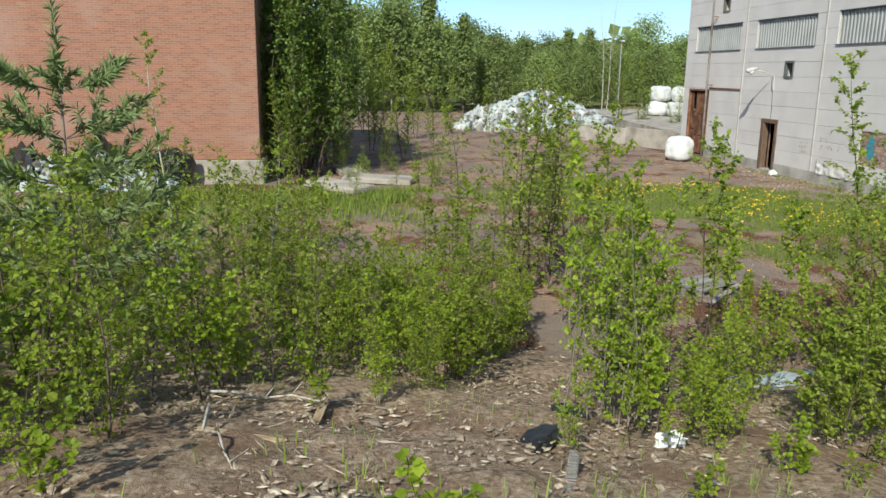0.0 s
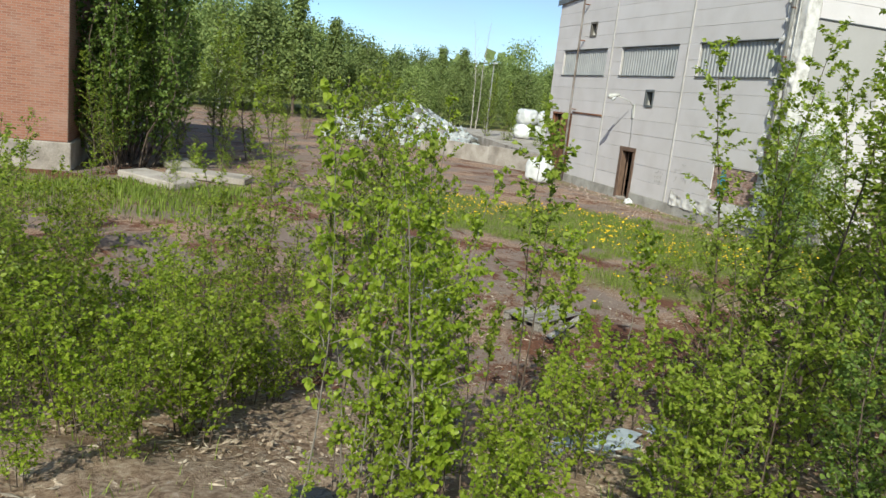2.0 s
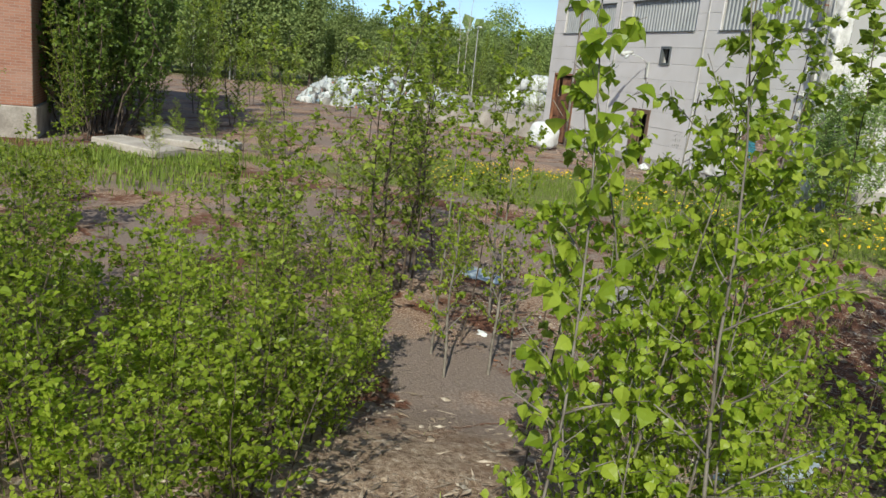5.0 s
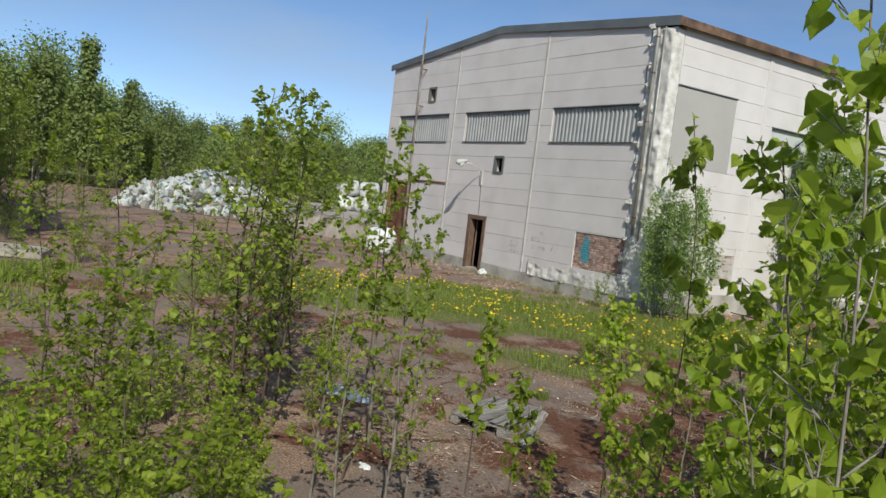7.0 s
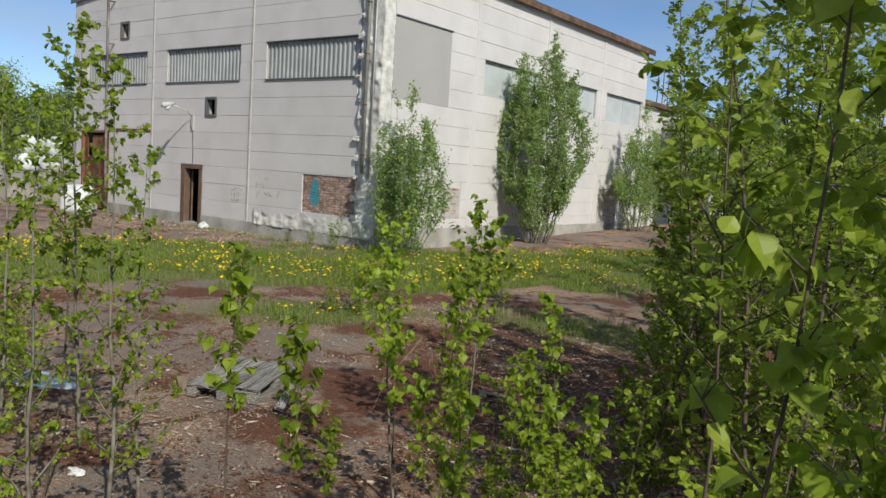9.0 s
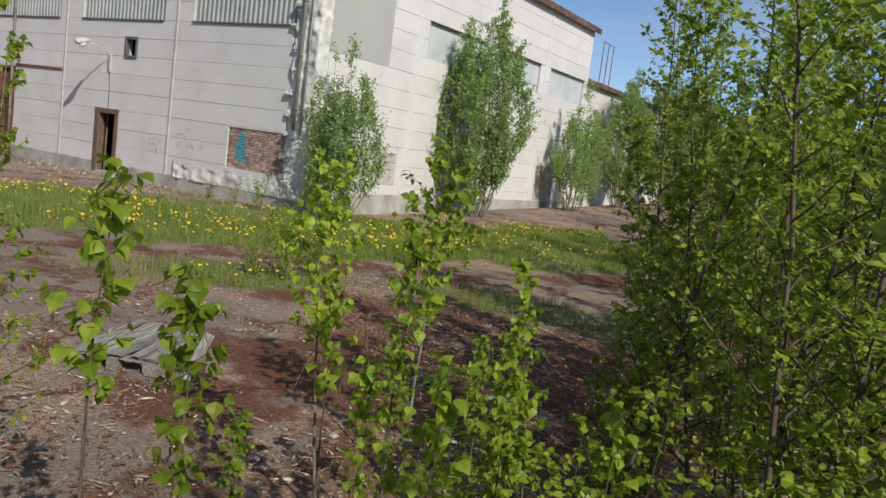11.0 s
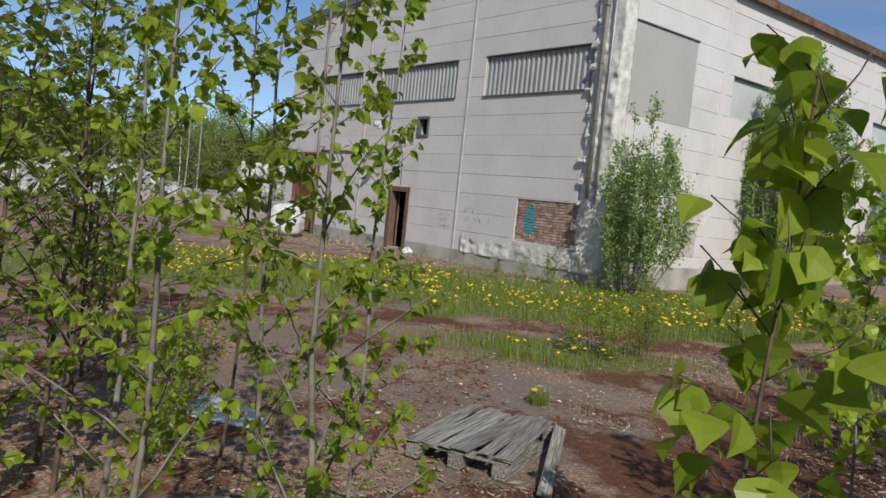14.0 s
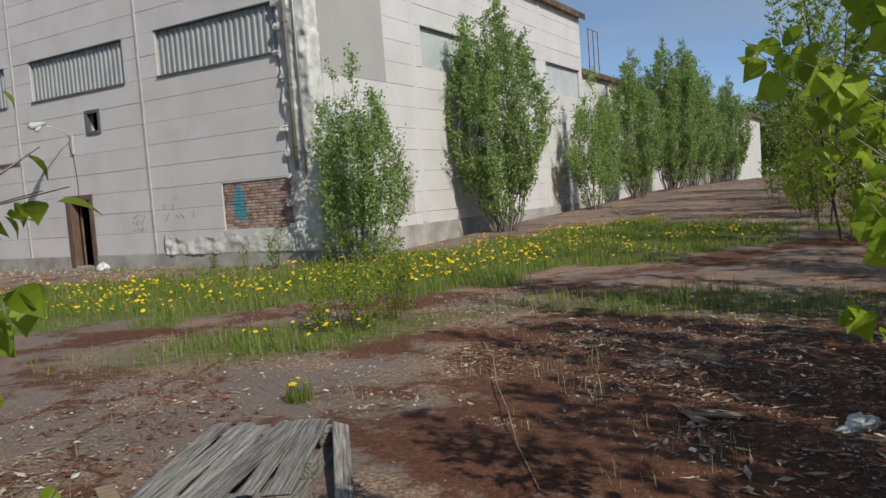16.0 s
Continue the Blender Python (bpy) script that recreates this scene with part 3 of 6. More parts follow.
for side in (-1, 1):
    xa, xb = -WIDE / 2, -WIDE / 2 + side * (WIDE / 2 + 0.22)
    v = [bm.verts.new(p) for p in ((xa, -0.115, RIDGE_Z - 0.14), (xb, -0.115, EAVE_Z - 0.16), (xb, -0.115, EAVE_Z + 0.13), (xa, -0.115, RIDGE_Z + 0.15))]
    f = bm.faces.new(v if side > 0 else v[::-1])
    got = bmesh.ops.extrude_face_region(bm, geom=[f])
    bmesh.ops.translate(bm, verts=[q for q in got["geom"] if isinstance(q, bmesh.types.BMVert)], vec=(0, 0.032, 0))
bmesh.ops.recalc_face_normals(bm, faces=bm.faces)
part("fascia", bm, FASCIA, factory, "grey sheet metal gable fascia")
bm = box_bm((0.202, -0.11, EAVE_Z - 0.15), (0.235, 19.23, EAVE_Z + 0.11), 0.005)
for k in range(13):
    box(bm, (0.236, -0.1 + k * 1.6, EAVE_Z - 0.15), (0.245, -0.07 + k * 1.6, EAVE_Z + 0.11))
part("eave_board", bm, EAVE, factory, "rust-brown eave sheet with seams")

# plinth, crumbled plaster foot and corner
bm = bmesh.new()
for a0, a1, b0, b1 in cut((-18.2, 0.03, -0.2, 0.4), [(-9.9, -8.8, 0.02, 2.2), (-17.45, -15.3, 0.0, 3.3)]):
    box(bm, (a0, -0.03, b0), (a1, 0.25, b1), 0.012)
box(bm, (-0.25, 0.26, -0.2), (0.03, 19.0, 0.68), 0.012)
part("plinth", bm, PLINTH, factory, "stained grey concrete plinth")


def rough_sheet(x0, x1, z0, z1, depth, seed, nx=40, nz=30, keep=None, plane="front"):
    """A lumpy, broken layer of plaster on the wall, thick at its lumps."""
    r = np.random.RandomState(seed)
    u, v = np.meshgrid(np.linspace(0, 1, nx), np.linspace(0, 1, nz), indexing="ij")
    x, z = x0 + (x1 - x0) * u, z0 + (z1 - z0) * v
    d = depth * (0.2 + 0.9 * hash_noise(x, z, 6.0, seed) * hash_noise(x, z, 2.3, seed + 1) * 1.8 + 0.25 * hash_noise(x, z, 17, seed + 2))
    rim = np.minimum.reduce([u, 1 - u, v, 1 - v])
    d = np.where(rim < 1e-6, -0.03, d)
    x, z = x + r.uniform(-0.012, 0.012, x.shape), z + r.uniform(-0.012, 0.012, x.shape)
    verts = np.stack([x, -d, z] if plane == "front" else [d, x, z], -1).reshape(-1, 3)
    i = np.arange(nx * nz).reshape(nx, nz)
    f = np.stack([i[:-1, :-1], i[1:, :-1], i[1:, 1:], i[:-1, 1:]], -1).reshape(-1, 4)
    if keep is not None:
        f = f[keep(x[:-1, :-1], z[:-1, :-1]).reshape(-1)]
    return verts.tolist(), f.tolist()


v, f = rough_sheet(-0.93, 0.03, 0.3, 8.8, 0.085, 21, 26, 190)
link_mesh("broken_corner", v, f, PLASTER, factory, "crumbling white plaster corner", True)
v, f = rough_sheet(0.0, 0.4, 0.3, 8.8, 0.03, 27, 14, 190, plane="side")
link_mesh("broken_corner", v, f, PLASTER, factory, "crumbling white plaster corner", True)
v, f = rough_sheet(-5.7, -0.9, 0.32, 1.0, 0.075, 31, 110, 22, lambda x, z: z < 0.98 - 0.28 * hash_noise(x, x * 0, 2.2, 8))
link_mesh("broken_foot", v, f, PLASTER, factory, "flaking white plaster under the wall", True)
for k, z in enumerate(ROWS[1:]):
    bm = bmesh.new()
    for _ in range(2):
        x, w = rng.uniform(-0.98, -0.72), rng.uniform(0.12, 0.3)
        box(bm, (x - w / 2, -0.1 - rng.uniform(0, 0.05), z - rng.uniform(0.06, 0.16)), (x + w / 2, 0.02, z + rng.uniform(0.0, 0.05)), 0.03)
    for vert in bm.verts:
        vert.co += Vector([rng.uniform(-0.02, 0.02) for _ in range(3)])
    part("plaster_lump", bm, PLASTER, factory)
bm = box_bm((-0.26, 0.425, 4.68), (-0.012, 3.19, 7.095))
part("cement_patch", bm, RENDER_GREY, factory, "bare grey cement patch in the wall")
bm = box_bm((-0.005, 0.4, 7.1), (0.035, 3.25, 7.14), 0.006)
part("drip_edge", bm, FASCIA, factory)
for y in BAYS_Y[1:4]:
    part("joint_strip", box_bm((-0.02, y - 0.1, 0.7), (0.028, y + 0.1, 8.8), 0.008), PAINT, factory)
for x in BAYS_X[1:3]:
    part("joint_strip", box_bm((x - 0.045, -0.03, 0.35), (x + 0.045, 0.02, roof_z(x) - 0.1), 0.008), JOINT, factory, "grey mortar joint strip")
part("stain_ledge", box_bm((-15.2, -0.05, 3.42), (-12.15, 0.02, 3.5), 0.01), RUST, factory, "thin rusty steel ledge")


def corrugated(x0, x1, z0, z1, y, mat, parent, pitch=0.2):
    verts, faces = [], []
    n = max(1, round((x1 - x0) / pitch))
    p = (x1 - x0) / n
    prof = []
    for k in range(n):
        a = x0 + k * p
        prof += [(a, 0.0), (a + p * 0.42, 0.0), (a + p * 0.55, -0.035), (a + p * 0.87, -0.035)]
    prof.append((x1, 0.0))
    for x, d in prof:
        verts += [(x, y + d, z0), (x, y + d, z1)]
    for k in range(len(prof) - 1):
        faces.append((2 * k, 2 * k + 2, 2 * k + 3, 2 * k + 1))
    ob = link_mesh("corrugated_sheet", verts, faces, mat, parent)
    so = ob.modifiers.new("thick", "SOLIDIFY")
    so.thickness = 0.004
    return ob


for x0, x1, z0, z1 in FRONT_HOLES[:3]:
    win = link_mesh("window_infill", [], [], SHEET, factory, "window closed with grey corrugated sheet")
    corrugated(x0 + 0.005, x1 - 0.005, z0 + 0.02, z1 - 0.02, 0.1, SHEET, win)
    part("window_sill", box_bm((x0 - 0.02, -0.05, z0 - 0.035), (x1 + 0.02, 0.12, z0 + 0.012), 0.005), FASCIA, win)
    part("drip_edge", box_bm((x0 - 0.02, -0.03, z1 - 0.01), (x1 + 0.02, 0.08, z1 + 0.025), 0.005), FASCIA, win)
for y0, y1, z0, z1 in SIDE_HOLES[:3]:
    win = link_mesh("window_infill", [], [], PANE, factory, "window closed with pale board")
    mid = (y0 + y1) / 2
    for a, b in ((y0, mid - 0.01), (mid + 0.01, y1)):
        part("board", box_bm((-0.16, a, z0), (-0.1, b, z1), 0.004), PANE, win)
    part("drip_edge", box_bm((-0.1, y0 - 0.02, z1 - 0.01), (0.03, y1 + 0.02, z1 + 0.025), 0.005), FASCIA, win)
for x0, x1, z0, z1 in FRONT_HOLES[3:5]:
    win = link_mesh("small_window", [], [], DOORWOOD, factory, "small square window with no glass")
    bm = bmesh.new()
    box(bm, (x0 - 0.05, -0.03, z0 - 0.05), (x0 + 0.05, 0.1, z1 + 0.05), 0.006)
    box(bm, (x1 - 0.05, -0.03, z0 - 0.05), (x1 + 0.05, 0.1, z1 + 0.05), 0.006)
    box(bm, (x0 + 0.052, -0.028, z1 - 0.05), (x1 - 0.052, 0.1, z1 + 0.05), 0.006)
    box(bm, (x0 + 0.052, -0.035, z0 - 0.06), (x1 - 0.052, 0.1, z0 + 0.04), 0.006)
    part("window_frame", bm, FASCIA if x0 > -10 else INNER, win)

door = link_mesh("doorway", [], [], DOORWOOD, factory, "open doorway with a worn brown frame")
bm = bmesh.new()
box(bm, (-10.03, -0.035, 0.05), (-9.78, 0.22, 2.08), 0.01)
box(bm, (-8.92, -0.035, 0.05), (-8.73, 0.22, 2.08), 0.01)
box(bm, (-10.05, -0.04, 2.085), (-8.71, 0.22, 2.26), 0.01)
part("door_frame", bm, DOORWOOD, door)
leaf = part("door_leaf", box_bm((-0.03, 0, 0.1), (0.03, 0.95, 2.05), 0.006), DOORWOOD, door, "door leaf swung inwards")
leaf.matrix_basis = pose(-9.72, 0.27, 0, 0, 0, 68)
part("threshold", box_bm((-9.77, -0.06, 0.0), (-8.93, 0.25, 0.1), 0.01), CONCRETE, door)

gate = link_mesh("steel_gate", [], [], RUST, factory, "rusty patched steel gate with a gap above")
for x0, x1, z0, z1, y in ((-17.4, -16.75, 0.1, 1.3, 0.08), (-16.72, -16.0, 0.1, 1.0, 0.1), (-15.97, -15.35, 0.1, 1.6, 0.07), (-17.4, -16.8, 1.33, 2.3, 0.1), (-16.77, -16.02, 1.03, 2.1, 0.07), (-15.99, -15.35, 1.63, 2.6, 0.1), (-16.77, -16.02, 2.13, 3.2, 0.1), (-15.99, -15.35, 2.63, 3.25, 0.08), (-17.4, -17.1, 2.33, 3.2, 0.09)):
    part("steel_plate", box_bm((x0, y, z0), (x1, y + 0.03, z1), 0.005), RUST, gate)
bm = bmesh.new()
box(bm, (-17.5, -0.02, 0.05), (-17.41, 0.2, 3.3), 0.008)
box(bm, (-15.34, -0.02, 0.05), (-15.25, 0.2, 3.3), 0.008)
box(bm, (-17.5, -0.025, 3.305), (-15.25, 0.2, 3.4), 0.008)
part("gate_frame", bm, RUST, gate)

# brick patches
def brick_patch(name, a0, a1, b0, b1, mat, plane):
    """Bare courses in an opening of the panels, each brick a piece of its own."""
    patch = link_mesh(name, [], [], MORTAR, factory, "bare brick infill in the panel wall")
    if plane == "front":
        part("mortar_bed", box_bm((a0, 0.06, b0), (a1, 0.22, b1)), MORTAR, patch)
    else:
        part("mortar_bed", box_bm((-0.22, a0, b0), (-0.06, a1, b1)), MORTAR, patch)
    meshes = {}
    rows = int((b1 - b0) / 0.077)
    for r in range(rows):
        z = b0 + 0.006 + r * (b1 - b0) / rows
        a = a0 + (0.006 if r % 2 else -0.124)
        while a < a1:
            s, e = max(a, a0 + 0.004), min(a + 0.25, a1 - 0.004)
            a += 0.262
            if e - s < 0.05:
                continue
            key = round(e - s, 2)
            if key not in meshes:
                bm = box_bm((0, 0, 0), (key, 0.1, 0.065), 0.005)
                me = bpy.data.meshes.new("brick")
                bm.to_mesh(me)
                bm.free()
                me.materials.append(mat)
                meshes[key] = me
            d = rng.uniform(0.025, 0.045)
            if plane == "front":
                shared("brick", meshes[key], pose(s, d, z, 0, 0, rng.uniform(-0.7, 0.7)), patch)
            else:
                shared("brick", meshes[key], pose(-d, s, z, 0, 0, 90), patch)


brick_patch("brick_infill", -3.32, -0.86, 0.97, 2.19, BLUEBRICK, "front")
brick_patch("brick_infill", 14.7, 16.6, 0.68, 2.23, BRICK, "side")
brick_patch("brick_infill", 3.1, 4.2, 0.97, 2.0, BRICK, "side")

# scribbled marks on the wall: short dark strokes
INK = material("faded_dark_spray", [(0.22, 0.21, 0.2), (0.34, 0.33, 0.31)], 9, 0.9, 0)
marks = link_mesh("graffiti", [], [], INK, factory, "faded unreadable spray strokes")


def stroke(pts, rad):
    st = ([], [])
    add_tube(st, pts, [rad] * len(pts), 4)
    link_mesh("stroke", st[0], st[1], INK, marks)


for line in range(3):
    x = -6.98
    for k in range(5 - line % 2):
        z = 1.5 - line * 0.2
        pts = [(x + rng.uniform(0, 0.07), -0.014, z + rng.uniform(-0.06, 0.08)) for _ in range(4)]
        stroke(pts, 0.006)
        x += rng.uniform(0.1, 0.15)
for k in range(9):
    x, z = rng.uniform(-5.9, -4.2), rng.uniform(1.25, 2.0)
    stroke([(x + rng.uniform(-0.1, 0.1), -0.014, z + rng.uniform(-0.1, 0.1)) for _ in range(3)], 0.005)

# pipes, mast, lamp
pipe = thing("drainpipe", "grey steel drainpipe on the broken wall corner", "drainpipe")
st = ([], [])
add_tube(st, [(-0.55, -0.16, 2.35), (-0.55, -0.16, 8.6), (-0.55, -0.19, 8.78)], [0.055, 0.055, 0.055], 10)
link_mesh("pipe", st[0], st[1], PIPE, pipe, smooth=True)
for z in (2.9, 4.4, 5.9, 7.4, 8.5):
    st = ([], [])
    add_tube(st, [(-0.55, -0.16, z - 0.02), (-0.55, -0.16, z + 0.02)], [0.066, 0.066], 10)
    add_tube(st, [(-0.55, -0.12, z), (-0.55, 0.02, z)], [0.012, 0.012], 5)
    link_mesh("bracket", st[0], st[1], RUST, pipe)
pipe = thing("cable_duct", "thin grey duct beside the drainpipe", "duct")
st = ([], [])
add_tube(st, [(-0.3, -0.12, 2.2), (-0.29, -0.12, 5.6), (-0.31, -0.12, 8.8)], [0.028] * 3, 8)
link_mesh("duct", st[0], st[1], PIPE, pipe, smooth=True)
mast = thing("steel_mast", "tall weathered grey steel pole in front of the hall", "pole")
st = ([], [])
add_tube(st, [(-15.0, -0.28, -0.05), (-15.0, -0.28, 3.4), (-15.0, -0.28, 9.6), (-15.0, -0.28, 11.3)], [0.06, 0.055, 0.045, 0.03], 8)
link_mesh("pole", st[0], st[1], MASTGREY, mast, smooth=True)
for z in (3.6, 6.9, 8.6):
    part("clamp", box_bm((-15.05, -0.26, z), (-14.95, 0.0, z + 0.04), 0.004), RUST, mast)
lamp = thing("wall_lamp", "grey bent-arm yard lamp on the panel wall", "lamp")
st = ([], [])
add_tube(st, [(-9.4, -0.05, 3.55), (-9.4, -0.08, 4.02), (-9.4, -0.3, 4.2), (-9.41, -0.62, 4.3), (-9.41, -0.86, 4.33)], [0.022] * 5, 8)
link_mesh("arm", st[0], st[1], LAMP_GREY, lamp, smooth=True)
st = ([], [])
add_tube(st, [(-9.41, -0.78, 4.4), (-9.41, -0.95, 4.38), (-9.41, -1.22, 4.31), (-9.41, -1.3, 4.28)], [0.05, 0.075, 0.11, 0.07], 12)
link_mesh("lamp_head", st[0], st[1], LAMP_GREY, lamp, smooth=True)
st = ([], [])
add_tube(st, [(-9.41, -0.98, 4.3), (-9.41, -1.1, 4.2), (-9.41, -1.16, 4.16)], [0.08, 0.085, 0.02], 10)
link_mesh("lens", st[0], st[1], PANE, lamp, smooth=True)
part("wall_plate", box_bm((-9.46, -0.05, 3.5), (-9.34, 0.0, 4.1), 0.006), LAMP_GREY, lamp)
cable = thing("wall_cable", "thin dark cable hanging above the doorway", "cable")
st = ([], [])
add_tube(st, [(-9.38, -0.03, 3.5), (-9.34, -0.025, 3.0), (-9.3, -0.03, 2.6), (-9.32, -0.03, 2.28)], [0.008] * 4, 5)
link_mesh("wire", st[0], st[1], BLACKPLASTIC, cable)

# lower wing and a farther shed along the yard
wing = thing("factory_wing", "lower white panel wing behind the hall", "building")
bm = box_bm((-14.0, 19.06, 0), (-0.35, 44, 6.5))
part("wall", bm, PAINT, wing)
for k in range(10):
    part("panel_joint", box_bm((-0.36, 19.1, 0.9 + k * 0.61), (-0.34, 44, 0.915 + k * 0.61)), JOINT, wing)
part("roof", box_bm((-14.2, 19.06, 6.5), (-0.1, 44.2, 6.75), 0.02), EAVE, wing)
for y in (22.5, 29, 36):
    part("window", box_bm((-0.4, y, 3.6), (-0.33, y + 4.0, 4.8), 0.01), PANE, wing)
shed = thing("far_shed", "distant pale shed at the yard's end", "building")
part("wall", box_bm((-12, 64, 0), (-1.0, 80, 7.2)), PAINT, shed)
part("roof", box_bm((-12.4, 63.6, 7.2), (-0.6, 80.4, 7.6), 0.03), EAVE, shed)
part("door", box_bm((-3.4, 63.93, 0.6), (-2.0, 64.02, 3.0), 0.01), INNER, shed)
rack = thing("roof_rail", "thin steel ladder rails on the wing roof", "rail")
for y in (21.6, 22.3, 23.0):
    st = ([], [])
    add_tube(st, [(-0.5, y, 6.7), (-0.5, y, 8.9)], [0.025, 0.025], 5)
    link_mesh("post", st[0], st[1], RUST, rack)
st = ([], [])
add_tube(st, [(-0.5, 21.5, 8.9), (-0.5, 23.1, 8.9)], [0.02, 0.02], 5)
link_mesh("crossbar", st[0], st[1], RUST, rack)

# ---- brick building ----
bk = thing("brick_building", "tall windowless red brick building on a concrete plinth", "building")
BX, BY = -6.3, -21.5
part("wall", box_bm((BX - 14, BY - 22, 0.85), (BX, BY, 10.5), 0.02), BRICKWORK, bk)
part("plinth", box_bm((BX - 14.1, BY - 22.1, -0.3), (BX + 0.1, BY + 0.1, 0.85), 0.03), CONCRETE, bk, "pale concrete plinth")
part("roof", box_bm((BX - 14.4, BY - 22.4, 10.5), (BX + 0.3, BY + 0.3, 10.8), 0.03), EAVE, bk)


# ---- pallet and yard litter ----
def pallet(m):
    ob = thing("wooden_pallet", "weathered grey wooden pallet with split boards", "pallet", m)
    r = random.Random(4)
    x = -0.4
    for k, w in enumerate((0.1, 0.105, 0.095, 0.135, 0.08, 0.125)):
        bm = box_bm((-w / 2, -0.6, 0), (w / 2, 0.6, 0.02), 0.004)
        for v in bm.verts:
            v.co.x += r.uniform(-0.008, 0.008)
            v.co.y += r.uniform(-0.03, 0.03)
            v.co.z += 0.012 * math.sin(v.co.y * 4 + k) + r.uniform(-0.002, 0.002)
        b = part("deck_board", bm, GREYWOOD, ob)
        b.matrix_basis = pose(x + w / 2, 0.0, 0.128 + r.uniform(0, 0.006), 0, r.uniform(-3, 3), (1.6, -1.4, 0.8, -2.0, 3.4, 5.0)[k])
        x += w + 0.026
    for y in (-0.53, 0, 0.53):
        part("cross_board", box_bm((-0.4, y - 0.06, 0.102), (0.4, y + 0.06, 0.122), 0.004), GREYWOOD, ob)
        for px in (-0.34, 0, 0.34):
            part("block", box_bm((px - 0.055, y - 0.06, 0.022), (px + 0.055, y + 0.06, 0.1), 0.005), GREYWOOD, ob)
    for px in (-0.34, 0, 0.34):
        part("runner", box_bm((px - 0.05, -0.6, 0.0), (px + 0.05, 0.6, 0.02), 0.004), GREYWOOD, ob)
    return ob


pallet(pose(8.9, -11.76, gz(8.9, -11.8) + 0.015, 0, 0, 25))
plank = thing("loose_plank", "split grey plank leaning against the pallet", "plank", pose(9.45, -11.62, 0.085, 6.5, 22, 41))
part("board", box_bm((-0.05, -0.62, 0), (0.05, 0.62, 0.024), 0.005), GREYWOOD, plank)
plank = thing("loose_plank", "short tan board lying beside the pallet", "plank", pose(8.5, -12.3, 0.02, 2, 0, 62))
part("board", box_bm((-0.05, -0.3, 0), (0.05, 0.3, 0.025), 0.005), TANWOOD, plank)


def crumple(name, label, cat, mat, x, y, size, flat, seed, group="", lift=0.0):
    """A crumpled sheet or bag lying on the ground."""
    bm = bmesh.new()
    bmesh.ops.create_icosphere(bm, subdivisions=3, radius=1)
    off = Vector((seed * 3.1, seed * 1.7, 0))
    for v in bm.verts:
        d = 0.75 + 0.55 * noise.noise(v.co * 1.6 + off) + 0.22 * noise.noise(v.co * 4.5 + off)
        v.co = Vector((v.co.x * size[0], v.co.y * size[1], max(v.co.z, -0.3) * flat)) * d
    lo = min(v.co.z for v in bm.verts)
    bmesh.ops.translate(bm, verts=bm.verts, vec=(0, 0, -lo - 0.01))
    ob = part(name, bm, mat)
    ob.matrix_basis = pose(x, y, gz(x, y) + lift, 0, 0, seed * 47 % 360)
    return tagged(ob, label, cat, group)


crumple("black_sheet", "crumpled black plastic sheet on the bank", "plastic sheet", BLACKPLASTIC, 16.6, -17.05, (0.32, 0.16), 0.05, 3)
crumple("black_sheet", "torn black plastic under the bush", "plastic sheet", BLACKPLASTIC, 15.85, -16.6, (0.3, 0.22), 0.07, 7)
crumple("plastic_bag", "torn white plastic bag on dry litter", "plastic bag", WRAP, 16.75, -15.98, (0.17, 0.12), 0.12, 2)
crumple("plastic_bag", "white plastic bag beside the doorway", "plastic bag", WRAP, -7.75, -0.6, (0.22, 0.18), 0.2, 5)
crumple("plastic_film", "blue-grey plastic film between shrubs", "plastic film", BLUEPLASTIC, 13.9, -13.4, (0.8, 0.4), 0.06, 6)
crumple("plastic_film", "scrap of pale plastic film on the ground", "plastic film", BLUEPLASTIC, 13.4, -12.3, (0.5, 0.3), 0.05, 8)
crumple("plastic_bag", "flattened white bag on dark moss", "plastic bag", WRAP, 11.77, -9.82, (0.18, 0.1), 0.05, 9)
crumple("plastic_bag", "pale crumpled wrapper on dark moss", "plastic bag", WRAP, 9.95, -14.23, (0.1, 0.06), 0.05, 4)
crumple("plastic_film", "thin plastic scraps under the saplings", "plastic film", BLUEPLASTIC, 7.4, -13.25, (0.55, 0.35), 0.05, 12)
crumple("blue_wrapper", "faded blue wrapper on the litter", "wrapper", BLUEPLASTIC, 19.2, -18.9, (0.09, 0.07), 0.05, 11)
for k, (x, y, a, ln, mat) in enumerate([(11.02, -9.9, 20, 0.3, TANWOOD), (10.88, -9.98, -50, 0.24, TANWOOD), (16.8, -19.5, 70, 0.7, TANWOOD), (18.6, -17.9, 15, 0.8, TANWOOD), (16.2, -20.4, 30, 0.9, TANWOOD), (17.6, -17.1, -20, 0.6, GREYWOOD), (18.4, -16.4, 60, 0.5, GREYWOOD), (15.9, -18.9, -10, 0.55, TANWOOD), (13.2, -14.6, 40, 0.5, GREYWOOD), (19.6, -20.0, 10, 0.4, GREYWOOD)]):
    pl = thing("broken_board", "short broken board lying on the ground", "board", pose(x, y, gz(x, y) + 0.02, 0, 2, a), "scattered boards")
    bm = box_bm((-ln / 2, -0.035, 0), (ln / 2, 0.035, 0.018), 0.004)
    for v in bm.verts:
        v.co.y += rng.uniform(-0.012, 0.012)
        v.co.x += rng.uniform(-0.03, 0.03)
    part("board", bm, mat, pl)

# concrete loading wall, bales, heap
wall = thing("concrete_wall", "low stained concrete retaining wall", "wall")
